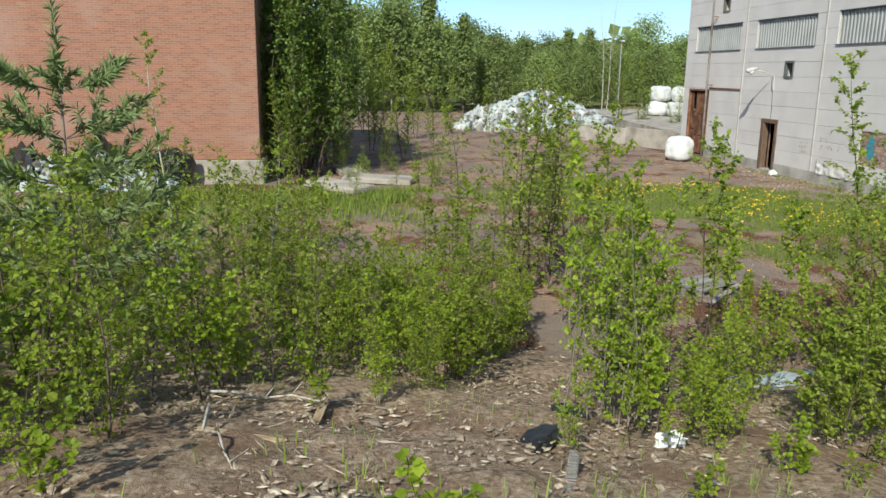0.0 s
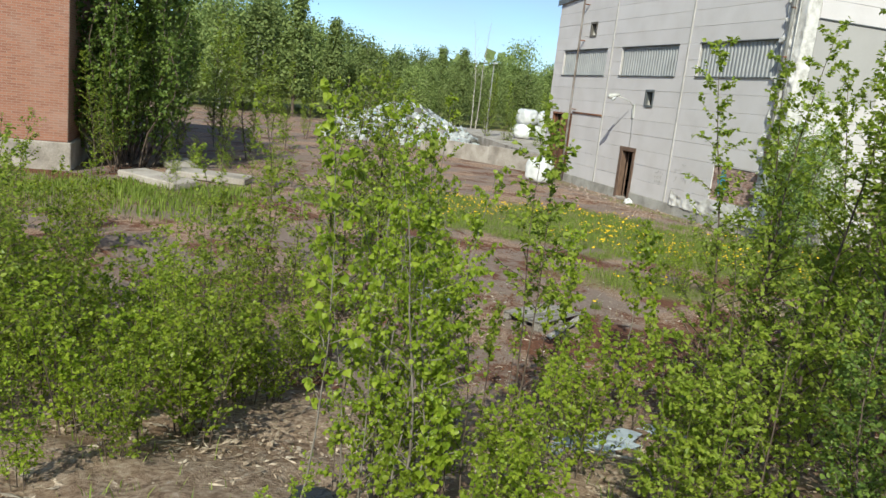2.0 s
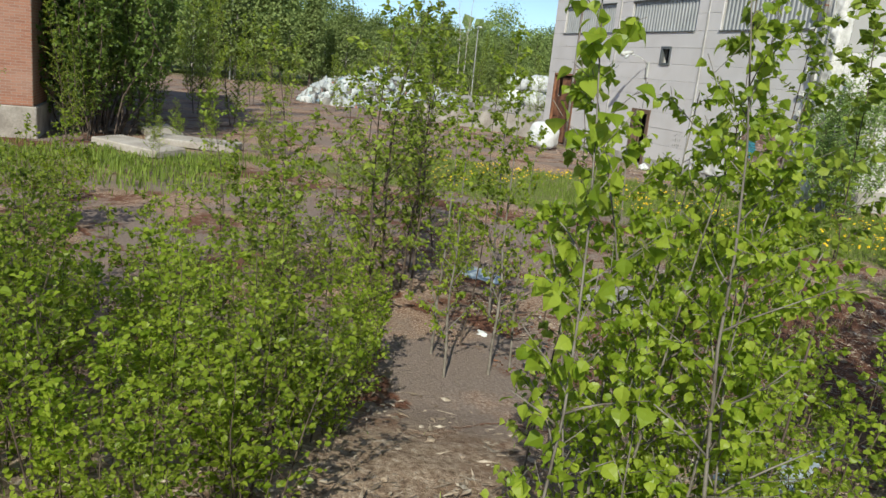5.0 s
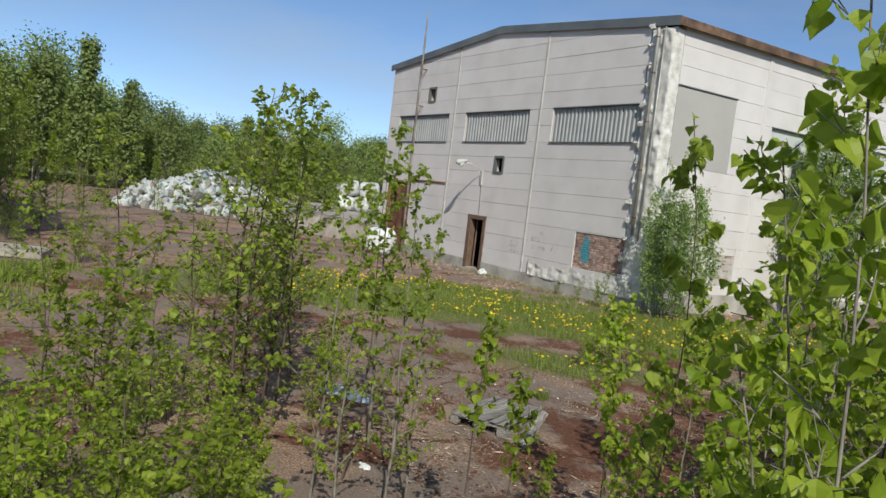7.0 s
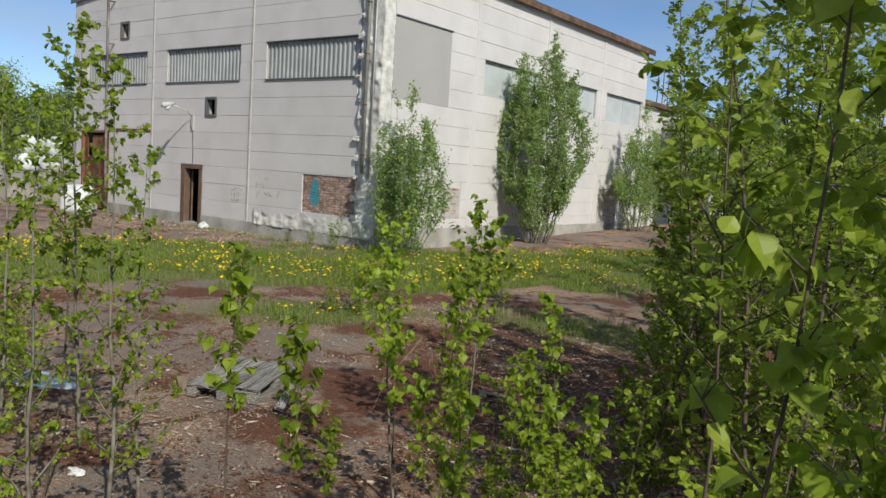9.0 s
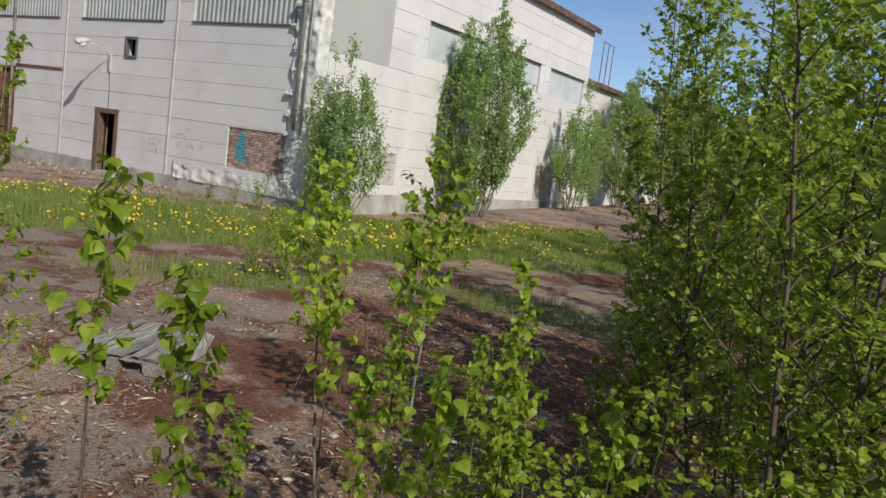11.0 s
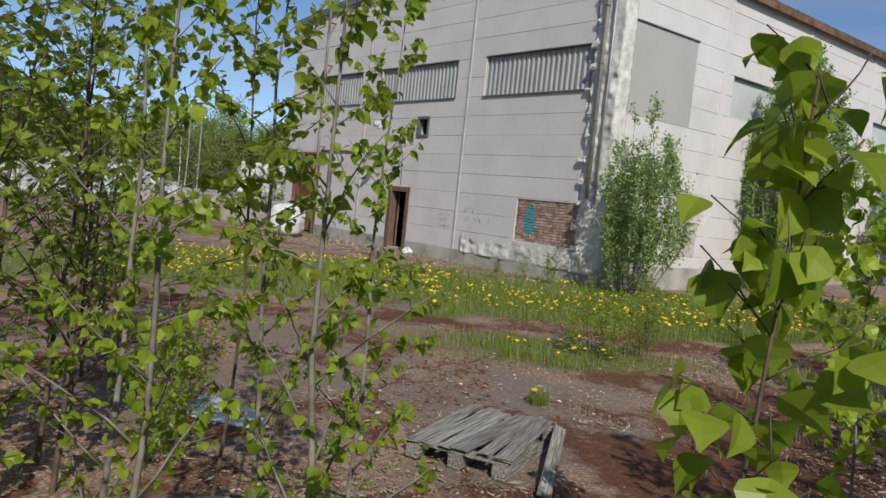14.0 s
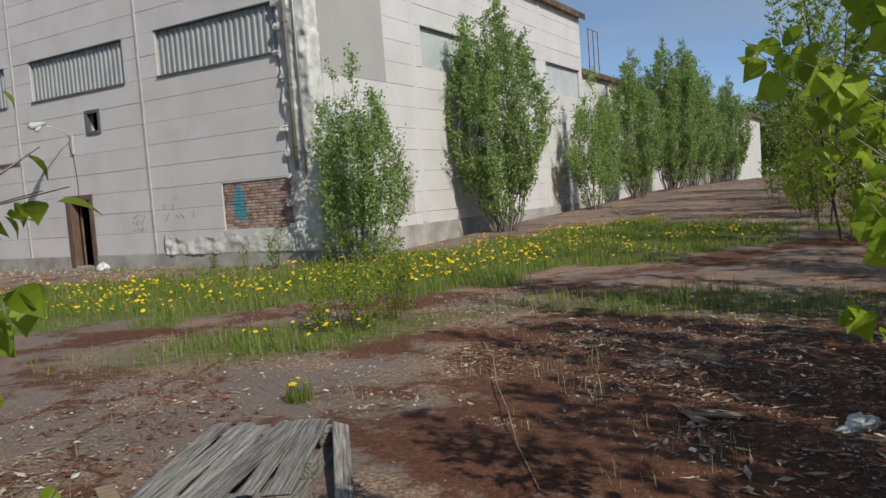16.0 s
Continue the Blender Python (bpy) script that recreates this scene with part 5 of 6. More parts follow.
while len(spots) < 210:
    x, y = sr.uniform(4.0, 17.6), sr.uniform(-27.0, -19.0)
    if x > 15.5 and y > -20.2 or any(math.hypot(x - a, y - b) < 0.42 for a, b in spots):
        continue
    if x < 8 and sr.random() < 0.5:
        continue
    spots.append((x, y))
    ob = sr.choice(SAP + ASP)
    plant_at(ob, x, y, sr.uniform(0, 360), sr.uniform(0.5, 1.4) * (1.0 if ob in SAP else 0.9), tilt=sr.uniform(-5, 5))
for k in range(50):
    x = sr.uniform(7.5, 14.2)
    y = sr.uniform(-19.0, -16.5 + 0.27 * (13.9 - x))
    if any(math.hypot(x - a, y - b) < 0.95 for a, b in WALKED):
        continue
    plant_at(sr.choice(ASP + SAP[:2]), x, y, sr.uniform(0, 360), sr.uniform(0.6, 1.05))
for k, (x, y, size) in enumerate([(13.2, -21.2, 0.8), (12.0, -20.4, 0.75), (11.2, -19.6, 0.7), (13.9, -19.7, 0.62), (10.0, -21.6, 0.85), (15.0, -21.6, 0.66), (12.8, -22.6, 0.8)]):
    plant_at(THIN, x, y, k * 97, size, label="thin young birch above the bank shrubs")
for x, y in [(17.9, -20.6), (18.3, -21.5), (17.3, -21.2), (18.9, -22.3), (17.0, -20.4)]:
    plant_at(sr.choice(ASP), x, y, sr.uniform(0, 360), sr.uniform(0.55, 0.75))
for k in range(60):
    x, y = sr.uniform(11.5, 19.5), sr.uniform(-21.5, -11.5)
    s = min(math.hypot(x - a, y - b) for a, b in WALKED)
    if s < 0.7 or x < 12.3 and y > -15.6:
        continue
    plant_at(sr.choice(LOW), x, y, sr.uniform(0, 360), sr.uniform(0.5, 1.1))

# trees along the white wall
def column_tree(name, label, group, seed, height, width, stems, leaf, mat, twigs=30, per=11, foot=0.3, cut_off=0.35, bark=None):
    """A clump of upright stems that together fill a tall egg-shaped crown, bare at the foot."""
    r = random.Random(seed)
    wood, pts, dirs = ([], []), [], []

    def girth(u):
        return foot + (1 - foot) * min(1, u / 0.3) ** 0.8 * (1 if u < 0.45 else max(0.16, 1 - ((u - 0.45) / 0.58) ** 2.2))

    for k in range(stems):
        a = 2.4 * k + r.uniform(-0.4, 0.4)
        f = math.sqrt((k + 0.4) / stems)
        top = height * (1 - cut_off * f * r.uniform(0.25, 1.2)) if k else height
        wx, wy, ph = r.uniform(0.03, 0.1), r.uniform(0.03, 0.1), r.uniform(0, 6)
        line = []
        for i in range(13):
            z = top * i / 12
            rad = width / 2 * f * girth(z / height) * (1 + 0.16 * math.sin(z * 1.7 + ph))
            line.append(Vector((math.cos(a) * rad + wx * math.sin(z * 1.3 + ph), math.sin(a) * rad + wy * math.cos(z * 1.1 + ph), z)))
        rads = [max(0.0042 * top * (1 - 0.9 * i / 12), 0.004) for i in range(13)]
        add_tube(wood, [line[0] - Vector((0, 0, 0.1)), *line], [rads[0], *rads], 6)
        for t in range(twigs):
            u = 0.07 + 0.93 * (t + r.random()) / twigs
            if u < 0.2 and r.random() < 0.45:
                continue
            i = min(int(u * 12), 11)
            q = line[i].lerp(line[i + 1], u * 12 - i)
            w = t * 2.4 + r.uniform(-0.6, 0.6)
            if noise.noise(q * 0.95 + Vector((seed, 0, 0))) < -0.2 and r.random() < 0.75:
                continue
            ln = width * (r.uniform(0.07, 0.28) if r.random() < 0.85 else r.uniform(0.28, 0.46)) * (1.1 - 0.55 * u)
            d = Vector((math.cos(w) * 0.8, math.sin(w) * 0.8, r.uniform(0.5, 1.3))).normalized()
            m1 = q + d * ln * 0.5
            tip = m1 + (d + Vector((r.uniform(-0.3, 0.3), r.uniform(-0.3, 0.3), r.uniform(-0.3, 0.3)))) * ln * 0.5
            add_tube(wood, [q, m1, tip], [0.006, 0.004, 0.002], 3)
            for c in range(per):
                x = (c + r.random()) / per
                p = (q.lerp(m1, x * 2) if x < 0.5 else m1.lerp(tip, x * 2 - 1)) + Vector((r.gauss(0, 1), r.gauss(0, 1), r.gauss(0, 1))) * 0.055
                pts.append(tuple(p))
                dirs.append((r.uniform(-1, 1), r.uniform(-1, 1), r.uniform(-1.1, 0.5)))
    ob = thing(name, label, "tree", None, group)
    link_mesh("stem", wood[0], wood[1], bark or PALESTEM, ob, smooth=True)
    v, f = leaf_mesh(pts, dirs, leaf * np.random.RandomState(seed).uniform(0.6, 1.2, len(pts)), seed, 0.46)
    link_mesh("foliage", v.tolist(), f.tolist(), mat, ob)
    return ob


CLUMP = column_tree("poplar_clump", "dense many-stemmed poplar clump against the white wall", "trees along the hall", 101, 4.9, 2.0, 19, 0.068, LEAF_POPLAR, 42, 31, 0.45, 0.55)
plant_at(CLUMP, 1.25, -0.1, 0, 1.0, label="poplar clump at the broken wall corner")
CLUMP2 = column_tree("poplar_clump", "tall dense poplar clump against the white wall", "trees along the hall", 103, 7.5, 2.8, 26, 0.08, LEAF_POPLAR, 54, 36, 0.26, 0.4)
plant_at(CLUMP2, 1.35, 7.2)
plant_at(CLUMP, 1.5, 15.6, 90, 1.15)
plant_at(CLUMP2, 1.2, 22.5, 40, 0.95)
plant_at(CLUMP2, 1.5, 28.5, 150, 1.1)
plant_at(CLUMP2, 1.0, 35.0, 200, 1.2)
plant_at(CLUMP, 0.8, 41.0, 200, 1.5)
plant_at(CLUMP2, 0.8, 50.0, 20, 1.1)
plant_at(CLUMP, -1.6, 58.0, 20, 1.2)

# birch thicket east of the yard
TREE = [plant("young_birch", "young birch tree in a dense thicket", "tree", "birch thicket", 110 + k, 0.065, LEAF, BARK, height=5.6, stems=2, spread=0.2, twigs=46, per=15, reach=0.17, start=0.1, sub=3, thick=0.009) for k in range(3)]
for k, (x, y, s) in enumerate([(12.95, -8.6, 0.85), (13.6, -7.0, 1.1), (12.9, -5.6, 1.0), (14.6, -4.8, 1.25), (13.2, -3.0, 1.15), (12.2, -0.8, 1.1), (11.2, 1.8, 1.15), (12.9, 1.2, 1.3), (10.6, 5.0, 1.2), (12.2, 6.2, 1.3), (9.8, 10.0, 1.25), (11.4, 12.0, 1.4), (15.0, -10.2, 0.95), (15.7, -11.6, 0.75), (15.4, -8.6, 1.15), (16.6, -7.2, 1.3), (9.6, 16.0, 1.3), (9.2, 22.0, 1.4), (10.6, 20.0, 1.5), (17.4, -9.6, 1.2), (18.2, -12.0, 0.95), (8.6, 30.0, 1.4), (8.8, 38.0, 1.5), (7.0, 46.0, 1.4), (14.5, 9.0, 1.5), (14.0, 16.0, 1.5), (16.0, 2.0, 1.5), (17.5, -2.0, 1.5), (14.2, -9.2, 0.8), (13.9, -10.4, 0.6), (14.5, -11.9, 0.72), (15.4, -12.5, 0.75), (16.3, -12.1, 0.85), (15.0, -11.3, 0.8), (16.8, -13.0, 0.7), (14.0, -11.2, 0.62), (13.5, -11.9, 0.7), (14.7, -12.8, 0.75), (13.3, -10.3, 0.75), (13.1, -9.4, 0.8)]):
    plant_at(TREE[k % 3], x, y, k * 77, s)

for k in range(46):
    y = sr.uniform(-9.0, 16.0)
    x = (13.1 if y < -4 else 13.1 - (y + 4) * 0.24) + sr.uniform(-0.7, 1.6)
    plant_at(sr.choice(ASP + SAP), x, y, sr.uniform(0, 360), sr.uniform(0.7, 1.35), label="leafy undergrowth sapling at the thicket's edge")

# a leafy poplar branch side seen close at the end of the walk
BRANCHY = plant("poplar_sapling", "poplar sapling with long leafy side branches", "sapling", "", 97, 0.055, LEAF_BRIGHT, PALESTEM, True, 0.5, height=2.15, twigs=26, per=9, reach=0.36, start=0.52, sub=2, lean=0.02, rise=0.8)
plant_at(BRANCHY, 12.14, -12.95, 200, 1.0)
plant_at(BRANCHY, 12.25, -12.3, 80, 1.05)
TALLSAP = plant("birch_sapling", "tall young birch with open leafy branches", "sapling", SG, 98, 0.056, LEAF_BRIGHT, PALESTEM, True, 0.45, height=3.8, twigs=27, per=10, reach=0.2, start=0.12, sub=3, lean=0.06)
plant_at(TALLSAP, 11.12, -14.62, 30, 0.82)
plant_at(TALLSAP, 10.98, -14.32, 160, 0.68)
plant_at(TALLSAP, 11.15, -15.12, 200, 0.75)
plant_at(TALLSAP, 10.5, -15.05, 290, 0.78)
plant_at(TALLSAP, 9.45, -13.95, 120, 0.95)
plant_at(THIN, 10.2, -14.6, 60, 1.05)
for k, (x, y, size) in enumerate([(13.9, -14.7, 0.8), (13.3, -14.2, 0.75), (13.6, -13.6, 0.8), (14.25, -15.25, 0.5), (12.7, -14.2, 0.6), (14.2, -14.1, 0.7), (12.6, -13.0, 0.7), (13.2, -13.1, 0.75), (13.6, -15.1, 0.5)]):
    plant_at(NEAR, x, y, k * 71, size, label="thin low sapling with a few large leaves")

# ---- woods ----
def wood_tree(seed, height, wide, kind):
    """A forest tree: a trunk, limbs, and a crown of many leaf clumps with gaps."""
    r = np.random.RandomState(seed)
    q = random.Random(seed)
    ob = thing("forest_tree", "tall leafy tree at the edge of the woods" if kind == "leafy" else "narrow dark spruce at the edge of the woods", "tree", None, "woods")
    wood = ([], [])
    add_tube(wood, [(0, 0, -0.3), (0.1, 0, height * 0.4), (0, 0.1, height * 0.97)], [height * 0.014, height * 0.01, 0.02], 7)
    cen = []
    for k in range(46 if kind == "leafy" else 40):
        u = (k + q.random()) / (46 if kind == "leafy" else 40)
        z = height * (0.16 + 0.83 * u)
        if kind == "leafy":
            rad = wide * math.sqrt(max(0.03, 1 - ((u - 0.42) / 0.6) ** 2)) * q.uniform(0.35, 1.05)
        else:
            rad = wide * (1.02 - u) * q.uniform(0.5, 1.1)
        a = k * 2.4 + q.uniform(-0.4, 0.4)
        c = Vector((math.cos(a) * rad, math.sin(a) * rad, z))
        cen.append(c)
        add_tube(wood, [(0, 0, z - rad * 0.5), c * 0.55 + Vector((0, 0, z * 0.45 - rad * 0.1)), c], [0.05, 0.03, 0.01], 4)
    pts, size = [], []
    for c in cen:
        n = 120
        o = r.normal(0, 1, (n, 3)) * (0.3 * wide if kind == "leafy" else 0.2 * wide) * (1, 1, 0.75)
        pts.append(np.array(c) + o)
    pts = np.concatenate(pts)
    dirs = r.normal(0, 1, pts.shape)
    v, f = leaf_mesh(pts, dirs, 0.29 * r.uniform(0.6, 1.3, len(pts)), seed, 0.45)
    link_mesh("trunk", wood[0], wood[1], BIRCH if kind == "leafy" and seed % 2 else BARK, ob)
    link_mesh("crown", v.tolist(), f.tolist(), LEAF_FAR, ob)
    return ob


FOREST = [wood_tree(201, 11, 2.6, "leafy"), wood_tree(202, 12.5, 3.1, "leafy"), wood_tree(203, 10, 2.2, "leafy"), wood_tree(204, 12, 1.9, "spruce")]
fr = random.Random(7)
for k in range(150):
    row = k % 3
    x = -62 - row * 13 + fr.uniform(-5, 5)
    y = -62 + (k // 3) * 3.1 + fr.uniform(-1.5, 1.5)
    hump = 0.7 + 0.36 * math.exp(-((y + 13) / 10) ** 2)
    plant_at(FOREST[fr.choice((0, 0, 1, 1, 2, 2, 3))], x, y, fr.uniform(0, 360), hump * fr.uniform(0.75, 1.08) * (1 + 0.1 * row), sink=0.0)
for k in range(26):
    plant_at(FOREST[fr.choice((0, 1, 2))], -10 + k * 3.2 + fr.uniform(-1, 1), 92 + fr.uniform(-6, 6), fr.uniform(0, 360), fr.uniform(0.8, 1.1), sink=0.0)
# dense tree in the shade of the brick building, and birches by it
DENSE = column_tree("shade_tree", "dense dark tree crowding a brick wall", "", 121, 9.0, 4.2, 22, 0.14, LEAF_DARK, 46, 18, 0.4, 0.35, BARK)
plant_at(DENSE, -8.3, -20.1, 40, 1.0, label="dense dark tree beside the brick building")
plant_at(DENSE, -11.3, -20.2, 140, 1.05, label="leafy tree crowding the shaded brick wall")
for k, (x, y, s) in enumerate([(-7.0, -20.3, 0.95), (-5.8, -20.5, 0.7), (-10.5, -16.8, 0.85), (-14.0, -15.6, 1.0), (-18, -17.0, 0.95), (-20, -13.5, 0.8), (-22, -16.5, 1.0), (-26, -13.8, 0.9), (-12.5, -18.5, 0.9), (-16, -19.5, 1.1), (-24, -19, 1.15), (-30, -17, 1.25), (-28.5, -11.5, 0.75), (-27.0, -9.0, 0.6), (-29, 5.0, 0.8), (-32, 3.2, 0.9), (-36, 3.0, 1.0), (-28, 4.0, 0.6)]):
    plant_at(TREE[k % 3], x, y, k * 61, s, label="young birch growing by the yard's edge")
for k in range(16):
    x, y = -6 + fr.uniform(-4, 6), -16.5 + fr.uniform(-2.5, 2.0)
    plant_at(fr.choice(SAP + ASP), x, y, k * 40, fr.uniform(0.5, 1.0))
# one far belt of woods that closes the horizon
r = np.random.RandomState(44)
n = 26000
a = r.uniform(0, 6.283, n)
far_r = r.uniform(150, 185, n)
top = 7.5 + 4 * hash_noise(np.cos(a) * 60, np.sin(a) * 60, 0.5, 6) + 3 * hash_noise(np.cos(a) * 60, np.sin(a) * 60, 2.5, 7)
p = np.stack([far_r * np.cos(a), far_r * np.sin(a), top * r.uniform(0, 1, n) ** 0.6], -1)
v, f = leaf_mesh(p, r.normal(0, 1, p.shape), r.uniform(1.4, 3.4, n), 3, 0.5)
tagged(link_mesh("far_woods", v.tolist(), f.tolist(), LEAF_FAR), "distant belt of green woods", "woods", kind="stuff")

# ---- grass, dandelions, litter ----
r = np.random.RandomState(9)


def blades(n, area, want, hmin, hmax, width, seed):
    q = np.random.RandomState(seed)
    x, y = q.uniform(area[0], area[1], n), q.uniform(area[2], area[3], n)
    ok = q.uniform(0, 1, n) < want(x, y)
    x, y = x[ok], y[ok]
    h = q.uniform(hmin, hmax, len(x)) * (0.6 + 0.8 * hash_noise(x, y, 1.6, 3))
    z = ground_z(x, y) - 0.03
    a, lean = q.uniform(0, 6.283, len(x)), q.uniform(0.1, 0.6, len(x)) * h
    c, s = np.cos(a), np.sin(a)
    base = np.stack([x, y, z], -1)
    side = np.stack([-s, c, 0 * s], -1) * width * (0.5 + h[:, None] * 2)
    mid = base + np.stack([c * lean * 0.35, s * lean * 0.35, h * 0.6], -1)
    tip = base + np.stack([c * lean, s * lean, h], -1)
    v = np.stack([base - side, base + side, mid + side * 0.7, mid - side * 0.7, tip], 1).reshape(-1, 3)
    i = np.arange(len(x))[:, None, None] * 5
    f3 = (i + np.array([[3, 2, 4]])).reshape(-1, 3).tolist()
    f4 = (i + np.array([[0, 1, 2, 3]])).reshape(-1, 4).tolist()
    return v.tolist(), f4 + f3


v, f = blades(330000, (-9, 14, -13, 12), lambda x, y: np.clip(meadow_at(x, y), 0, 1) ** 1.5 * (0.35 + 0.65 * (hash_noise(x, y, 1.2, 3) > 0.35)), 0.06, 0.2, 0.007, 1)
tagged(link_mesh("meadow_grass", v, f, GRASS), "fresh green grass across the old asphalt", "grass", kind="stuff")
v, f = blades(60000, (-9, 14, -14, 12), lambda x, y: np.clip(meadow_at(x, y) * 1.4, 0, 1) * 0.25, 0.06, 0.25, 0.007, 2)
tagged(link_mesh("dry_grass", v, f, DRYGRASS), "dry straw-coloured grass between the green", "grass", kind="stuff")
v, f = blades(60000, (-9, 3, -27, -14), lambda x, y: np.clip(meadow_at(x, y), 0, 1), 0.1, 0.3, 0.016, 5)
tagged(link_mesh("rough_grass", v, f, GRASS), "rough grass before the brick building", "grass", kind="stuff")
v, f = blades(26000, (8, 23, -25, -8), lambda x, y: np.where(hash_noise(x, y, 0.8, 21) > 0.66, 0.6, 0.04) * np.clip(((x - 12.0) * 0.93 - (y + 15.1) * 0.36 - 0.3), 0.02, 1), 0.05, 0.2, 0.008, 6)
tagged(link_mesh("bank_grass", v, f, GRASS), "sparse grass tufts on the littered bank", "grass", kind="stuff")
v, f = blades(150, (7.93, 8.13, -10.42, -10.24), lambda x, y: 0.5 + 0 * x, 0.1, 0.3, 0.006, 7)
tagged(link_mesh("grass_tuft", v, f, GRASS), "lone grass tuft with dandelions in a crack", "grass", kind="stuff")

verts, faces = [], []
fx, fy = r.uniform(-8, 11, 6000), r.uniform(-12, 11, 6000)
keep = (meadow_at(fx, fy) > 0.85) & (hash_noise(fx, fy, 0.7, 31) > 0.4)
fx, fy = list(fx[keep]) + [8.0, 8.07, 8.03], list(fy[keep]) + [-10.35, -10.28, -10.32]
for x, y in zip(fx, fy):
    z, rad = gz(x, y) + r.uniform(0.13, 0.24), r.uniform(0.02, 0.036)
    tx, ty = r.uniform(-0.5, 0.5, 2)
    off = len(verts)
    verts.append((x, y, z + rad * 0.5))
    for k in range(7):
        a = 6.283 * k / 7
        dx, dy = rad * math.cos(a), rad * math.sin(a)
        verts.append((x + dx, y + dy, z + tx * dx + ty * dy))
    faces += [(off, off + 1 + k, off + 1 + (k + 1) % 7) for k in range(7)]
tagged(link_mesh("dandelion", verts, faces, YELLOW), "yellow dandelion flowers in the grass", "flowers", kind="stuff")


def chips(n, area, want, lo, hi, seed, mat, name, label, thick=0.25, stretch=2.5):
    """Small flat or lumpy pieces strewn on the ground."""
    q = np.random.RandomState(seed)
    x, y = q.uniform(area[0], area[1], n), q.uniform(area[2], area[3], n)
    ok = q.uniform(0, 1, n) < want(x, y)
    x, y = x[ok], y[ok]
    m = len(x)
    s = lo * (hi / lo) ** (q.uniform(0, 1, m) ** 2.2)
    a = q.uniform(0, 6.283, m)
    ln, wd, th = s * q.uniform(1, stretch, m), s * q.uniform(0.5, 1, m), s * thick * q.uniform(0.5, 1.5, m)
    d = np.stack([np.cos(a), np.sin(a), q.uniform(-0.25, 0.25, m)], -1)
    w = np.stack([-np.sin(a), np.cos(a), q.uniform(-0.25, 0.25, m)], -1)
    c = np.stack([x, y, ground_z(x, y) + 0.012 + 0.03 * (hash_noise(x, y, 1.1, 5) - 0.5)], -1)
    up = np.array([0, 0, 1.0])
    cor = [c + d * ln[:, None], c + w * wd[:, None], c - d * ln[:, None] * 0.8, c - w * wd[:, None] * 0.9, c + up * th[:, None] + d * 0.2 * ln[:, None]]
    v = np.stack(cor, 1).reshape(-1, 3)
    i = np.arange(m)[:, None, None] * 5
    f = (i + np.array([[0, 1, 4], [1, 2, 4], [2, 3, 4], [3, 0, 4]])).reshape(-1, 3)
    return tagged(link_mesh(name, v.tolist(), f.tolist(), mat), label, "litter", kind="stuff")


on_bank = lambda x, y: np.clip(((x - 12.0) * 0.93 - (y + 15.1) * 0.36 + 0.5), 0, 1)
chips(42000, (11, 23, -24, -9), lambda x, y: on_bank(x, y) * (0.35 + 0.65 * hash_noise(x, y, 1.7, 14)), 0.008, 0.045, 4, LITTER, "dry_leaf_litter", "dry brown leaves and chips covering the bank")
chips(2600, (11, 23, -24, -9), on_bank, 0.01, 0.02, 5, LITTER, "twig_litter", "thin dry twigs lying on the bank", 0.3, 11)
chips(60000, (4, 14, -14.5, -4), lambda x, y: np.where(hash_noise(x, y, 0.6, 15) > 0.5, 0.9, 0.15) * (1 - meadow_at(x, y)), 0.004, 0.016, 6, STONE, "loose_gravel", "loose gravel and grit on broken asphalt", 0.7, 1.4)
chips(17000, (7, 14.5, -14, -5), lambda x, y: np.where(hash_noise(x, y, 0.9, 18) > 0.45, 0.8, 0.1), 0.006, 0.03, 8, LITTER, "yard_leaf_litter", "dry leaves and twigs blown onto the moss", 0.25, 4)
chips(3000, (-14, 3, -3.2, -0.15), lambda x, y: np.clip(1.1 + y * 0.33, 0.05, 1), 0.012, 0.085, 7, STONE, "wall_rubble", "pale plaster crumbs along the wall foot", 0.8, 1.5)
chips(44000, (2, 14, -14.5, -4), lambda x, y: np.where(hash_noise(x, y, 0.75, 41) * 0.6 + hash_noise(x, y, 2.6, 42) * 0.4 > 0.56, 0.8, 0.01) * (1 - meadow_at(x, y)), 0.008, 0.034, 11, MOSS, "moss_cushions", "low red-brown moss cushions over the asphalt", 0.45, 1.6)
v, f = blades(30000, (6, 16, -15, -4), lambda x, y: np.where(hash_noise(x, y, 0.8, 51) * hash_noise(x, y, 2.2, 52) > 0.52, 0.4, 0.008), 0.04, 0.17, 0.004, 12)
tagged(link_mesh("dry_straw", v, f, DRYGRASS), "thin dry straw standing between the moss", "grass", kind="stuff")

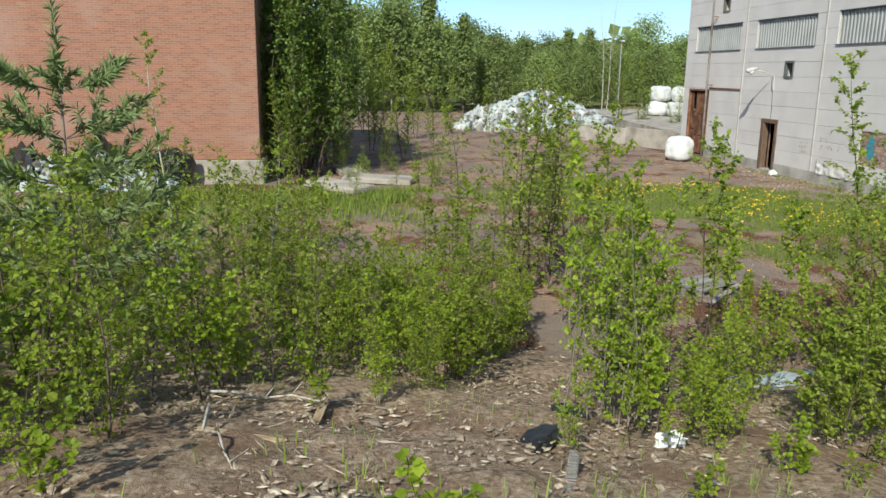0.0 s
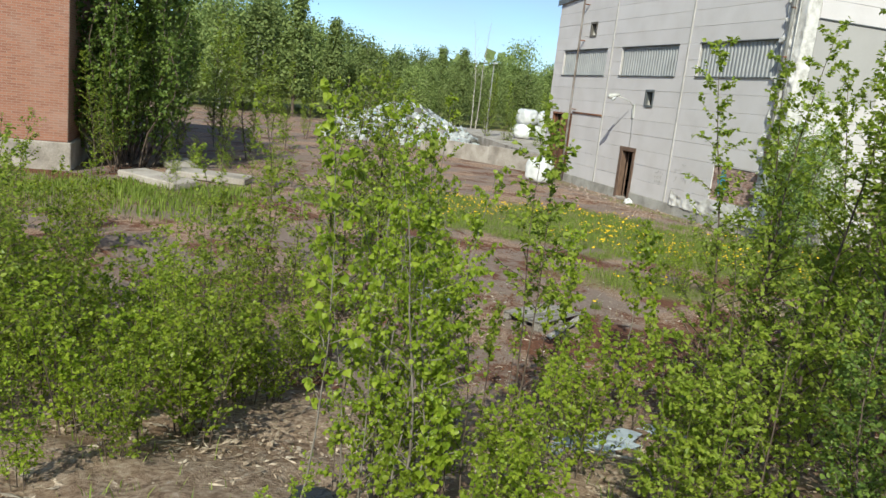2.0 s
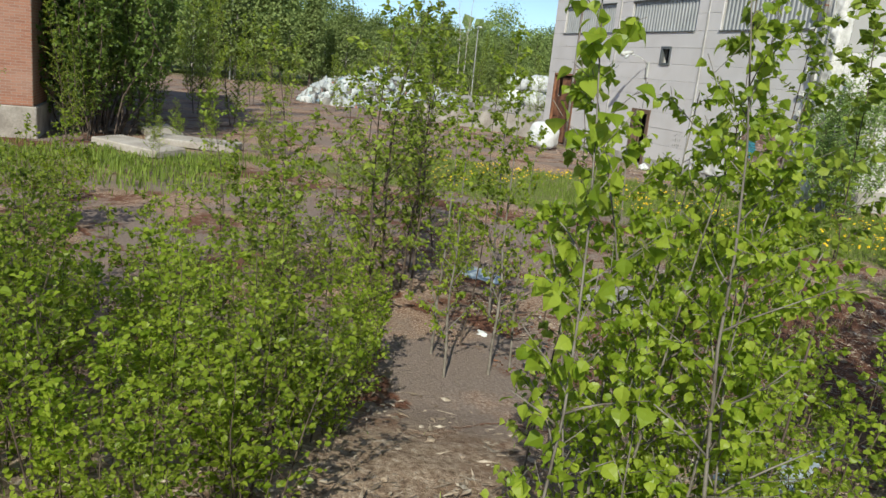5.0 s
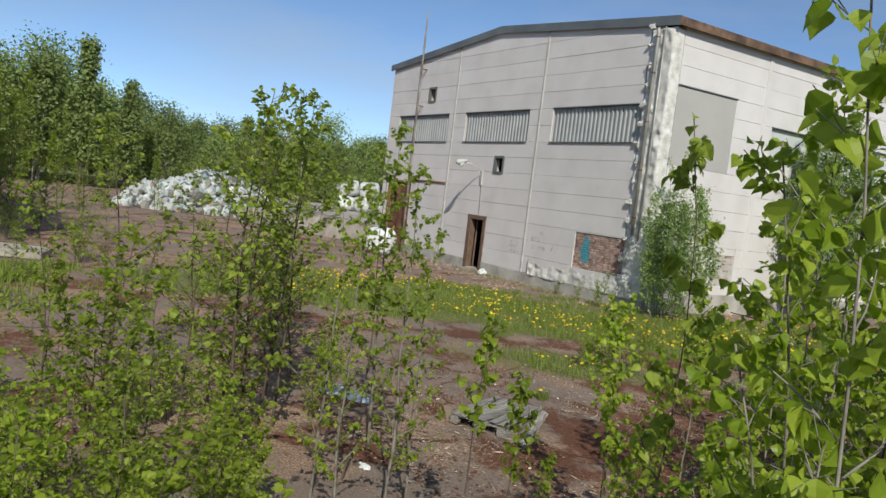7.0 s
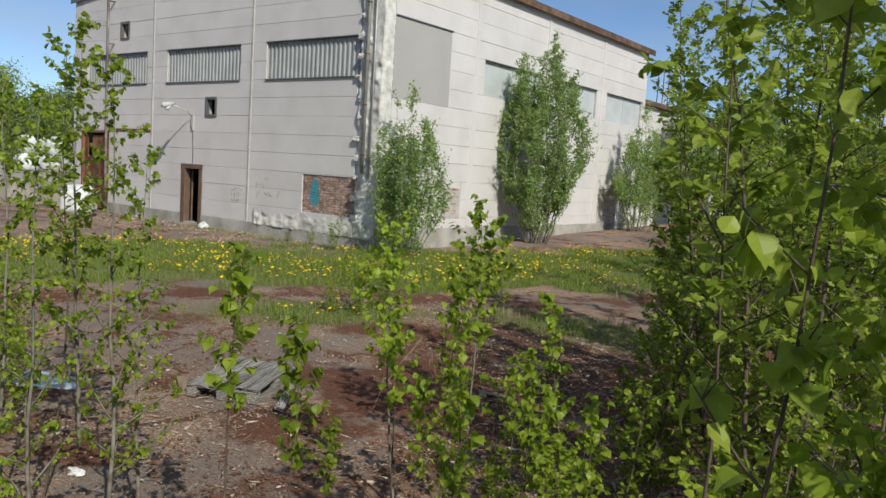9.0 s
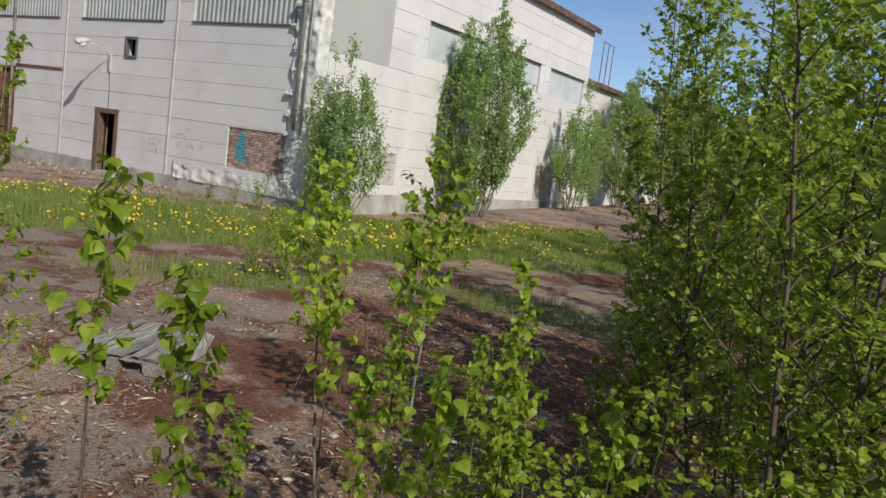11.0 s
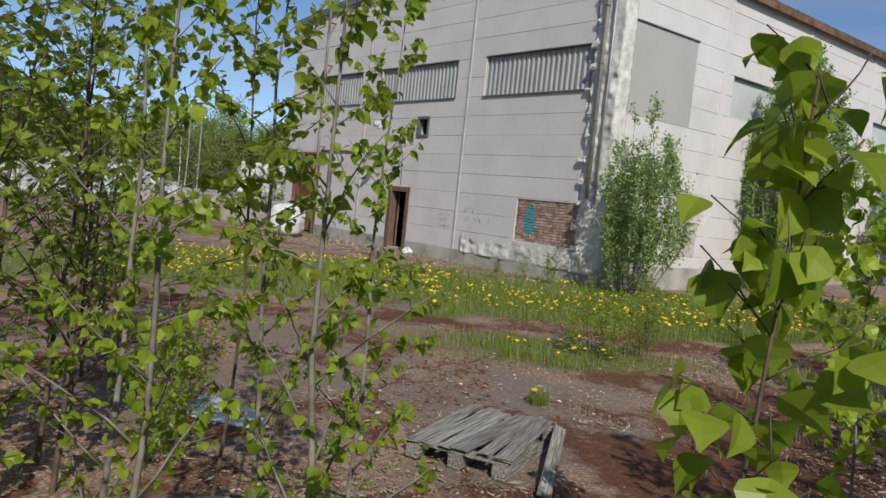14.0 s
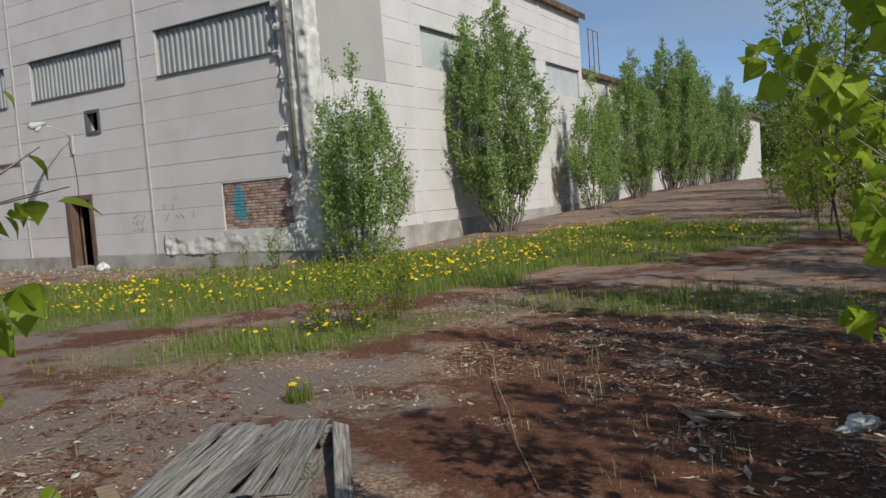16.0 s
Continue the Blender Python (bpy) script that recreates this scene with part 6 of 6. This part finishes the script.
PALEBIT = material("pale_plaster_bits", [(0.42, 0.4, 0.36), (0.6, 0.58, 0.54)], 9, 0.9, 0.2, vary=0.3, island=True)
chips(1500, (6, 14, -14, -5), lambda x, y: np.where(hash_noise(x, y, 0.7, 61) > 0.45, 0.8, 0.25), 0.006, 0.03, 13, PALEBIT, "pale_rubble_bits", "pale plaster and paper bits strewn on the moss", 0.5, 1.6)
chips(900, (6, 14, -14, -5), lambda x, y: 0.7 + 0 * x, 0.007, 0.014, 14, LITTER, "yard_twigs", "thin dry twigs lying on the broken asphalt", 0.4, 13)
wire = thing("loose_wire", "thin pale wire lying across the mossy asphalt", "wire")
st = ([], [])
add_tube(st, [(x, y, gz(x, y) + z) for x, y, z in ((8.47, -8.11, 0.03), (8.95, -8.85, 0.06), (9.36, -9.62, 0.05), (9.78, -10.3, 0.07), (10.1, -10.85, 0.05), (10.45, -11.36, 0.03))], [0.004] * 6, 5)
link_mesh("strand", st[0], st[1], TANWOOD, wire)

# bare tree above the woods, fallen branches
wood, _, _ = grow(301, 12.0, stems=2, spread=0.3, twigs=34, per=1, reach=0.2, start=0.45, sub=4)
bare = thing("bare_tree", "leafless grey tree rising over the woods", "tree", pose(-57.4, 9.3, 0))
link_mesh("trunk", wood[0], wood[1], BIRCH, bare)
for k, (x, y, a, ln) in enumerate([(16.9, -13.6, 150, 1.6), (14.6, -13.3, 60, 1.2), (17.2, -19.6, 20, 1.1), (15.6, -19.3, 75, 1.4), (18.9, -16.6, 130, 0.9), (12.4, -11.4, 30, 1.0)]):
    st = ([], [])
    q = random.Random(k)
    pts = [Vector((ln * (i / 5 - 0.5), q.uniform(-0.05, 0.05), 0.03 + 0.1 * q.random())) for i in range(6)]
    add_tube(st, pts, [0.014, 0.013, 0.011, 0.009, 0.007, 0.004], 6)
    for i in (2, 3, 4):
        add_tube(st, [pts[i], pts[i] + Vector((0.1, q.uniform(-0.25, 0.25), 0.12))], [0.006, 0.003], 4)
    br = thing("fallen_branch", "dry grey fallen branch lying in the litter", "branch", pose(x, y, gz(x, y), 0, 0, a), "fallen branches")
    link_mesh("branch", st[0], st[1], BIRCH, br, smooth=True)
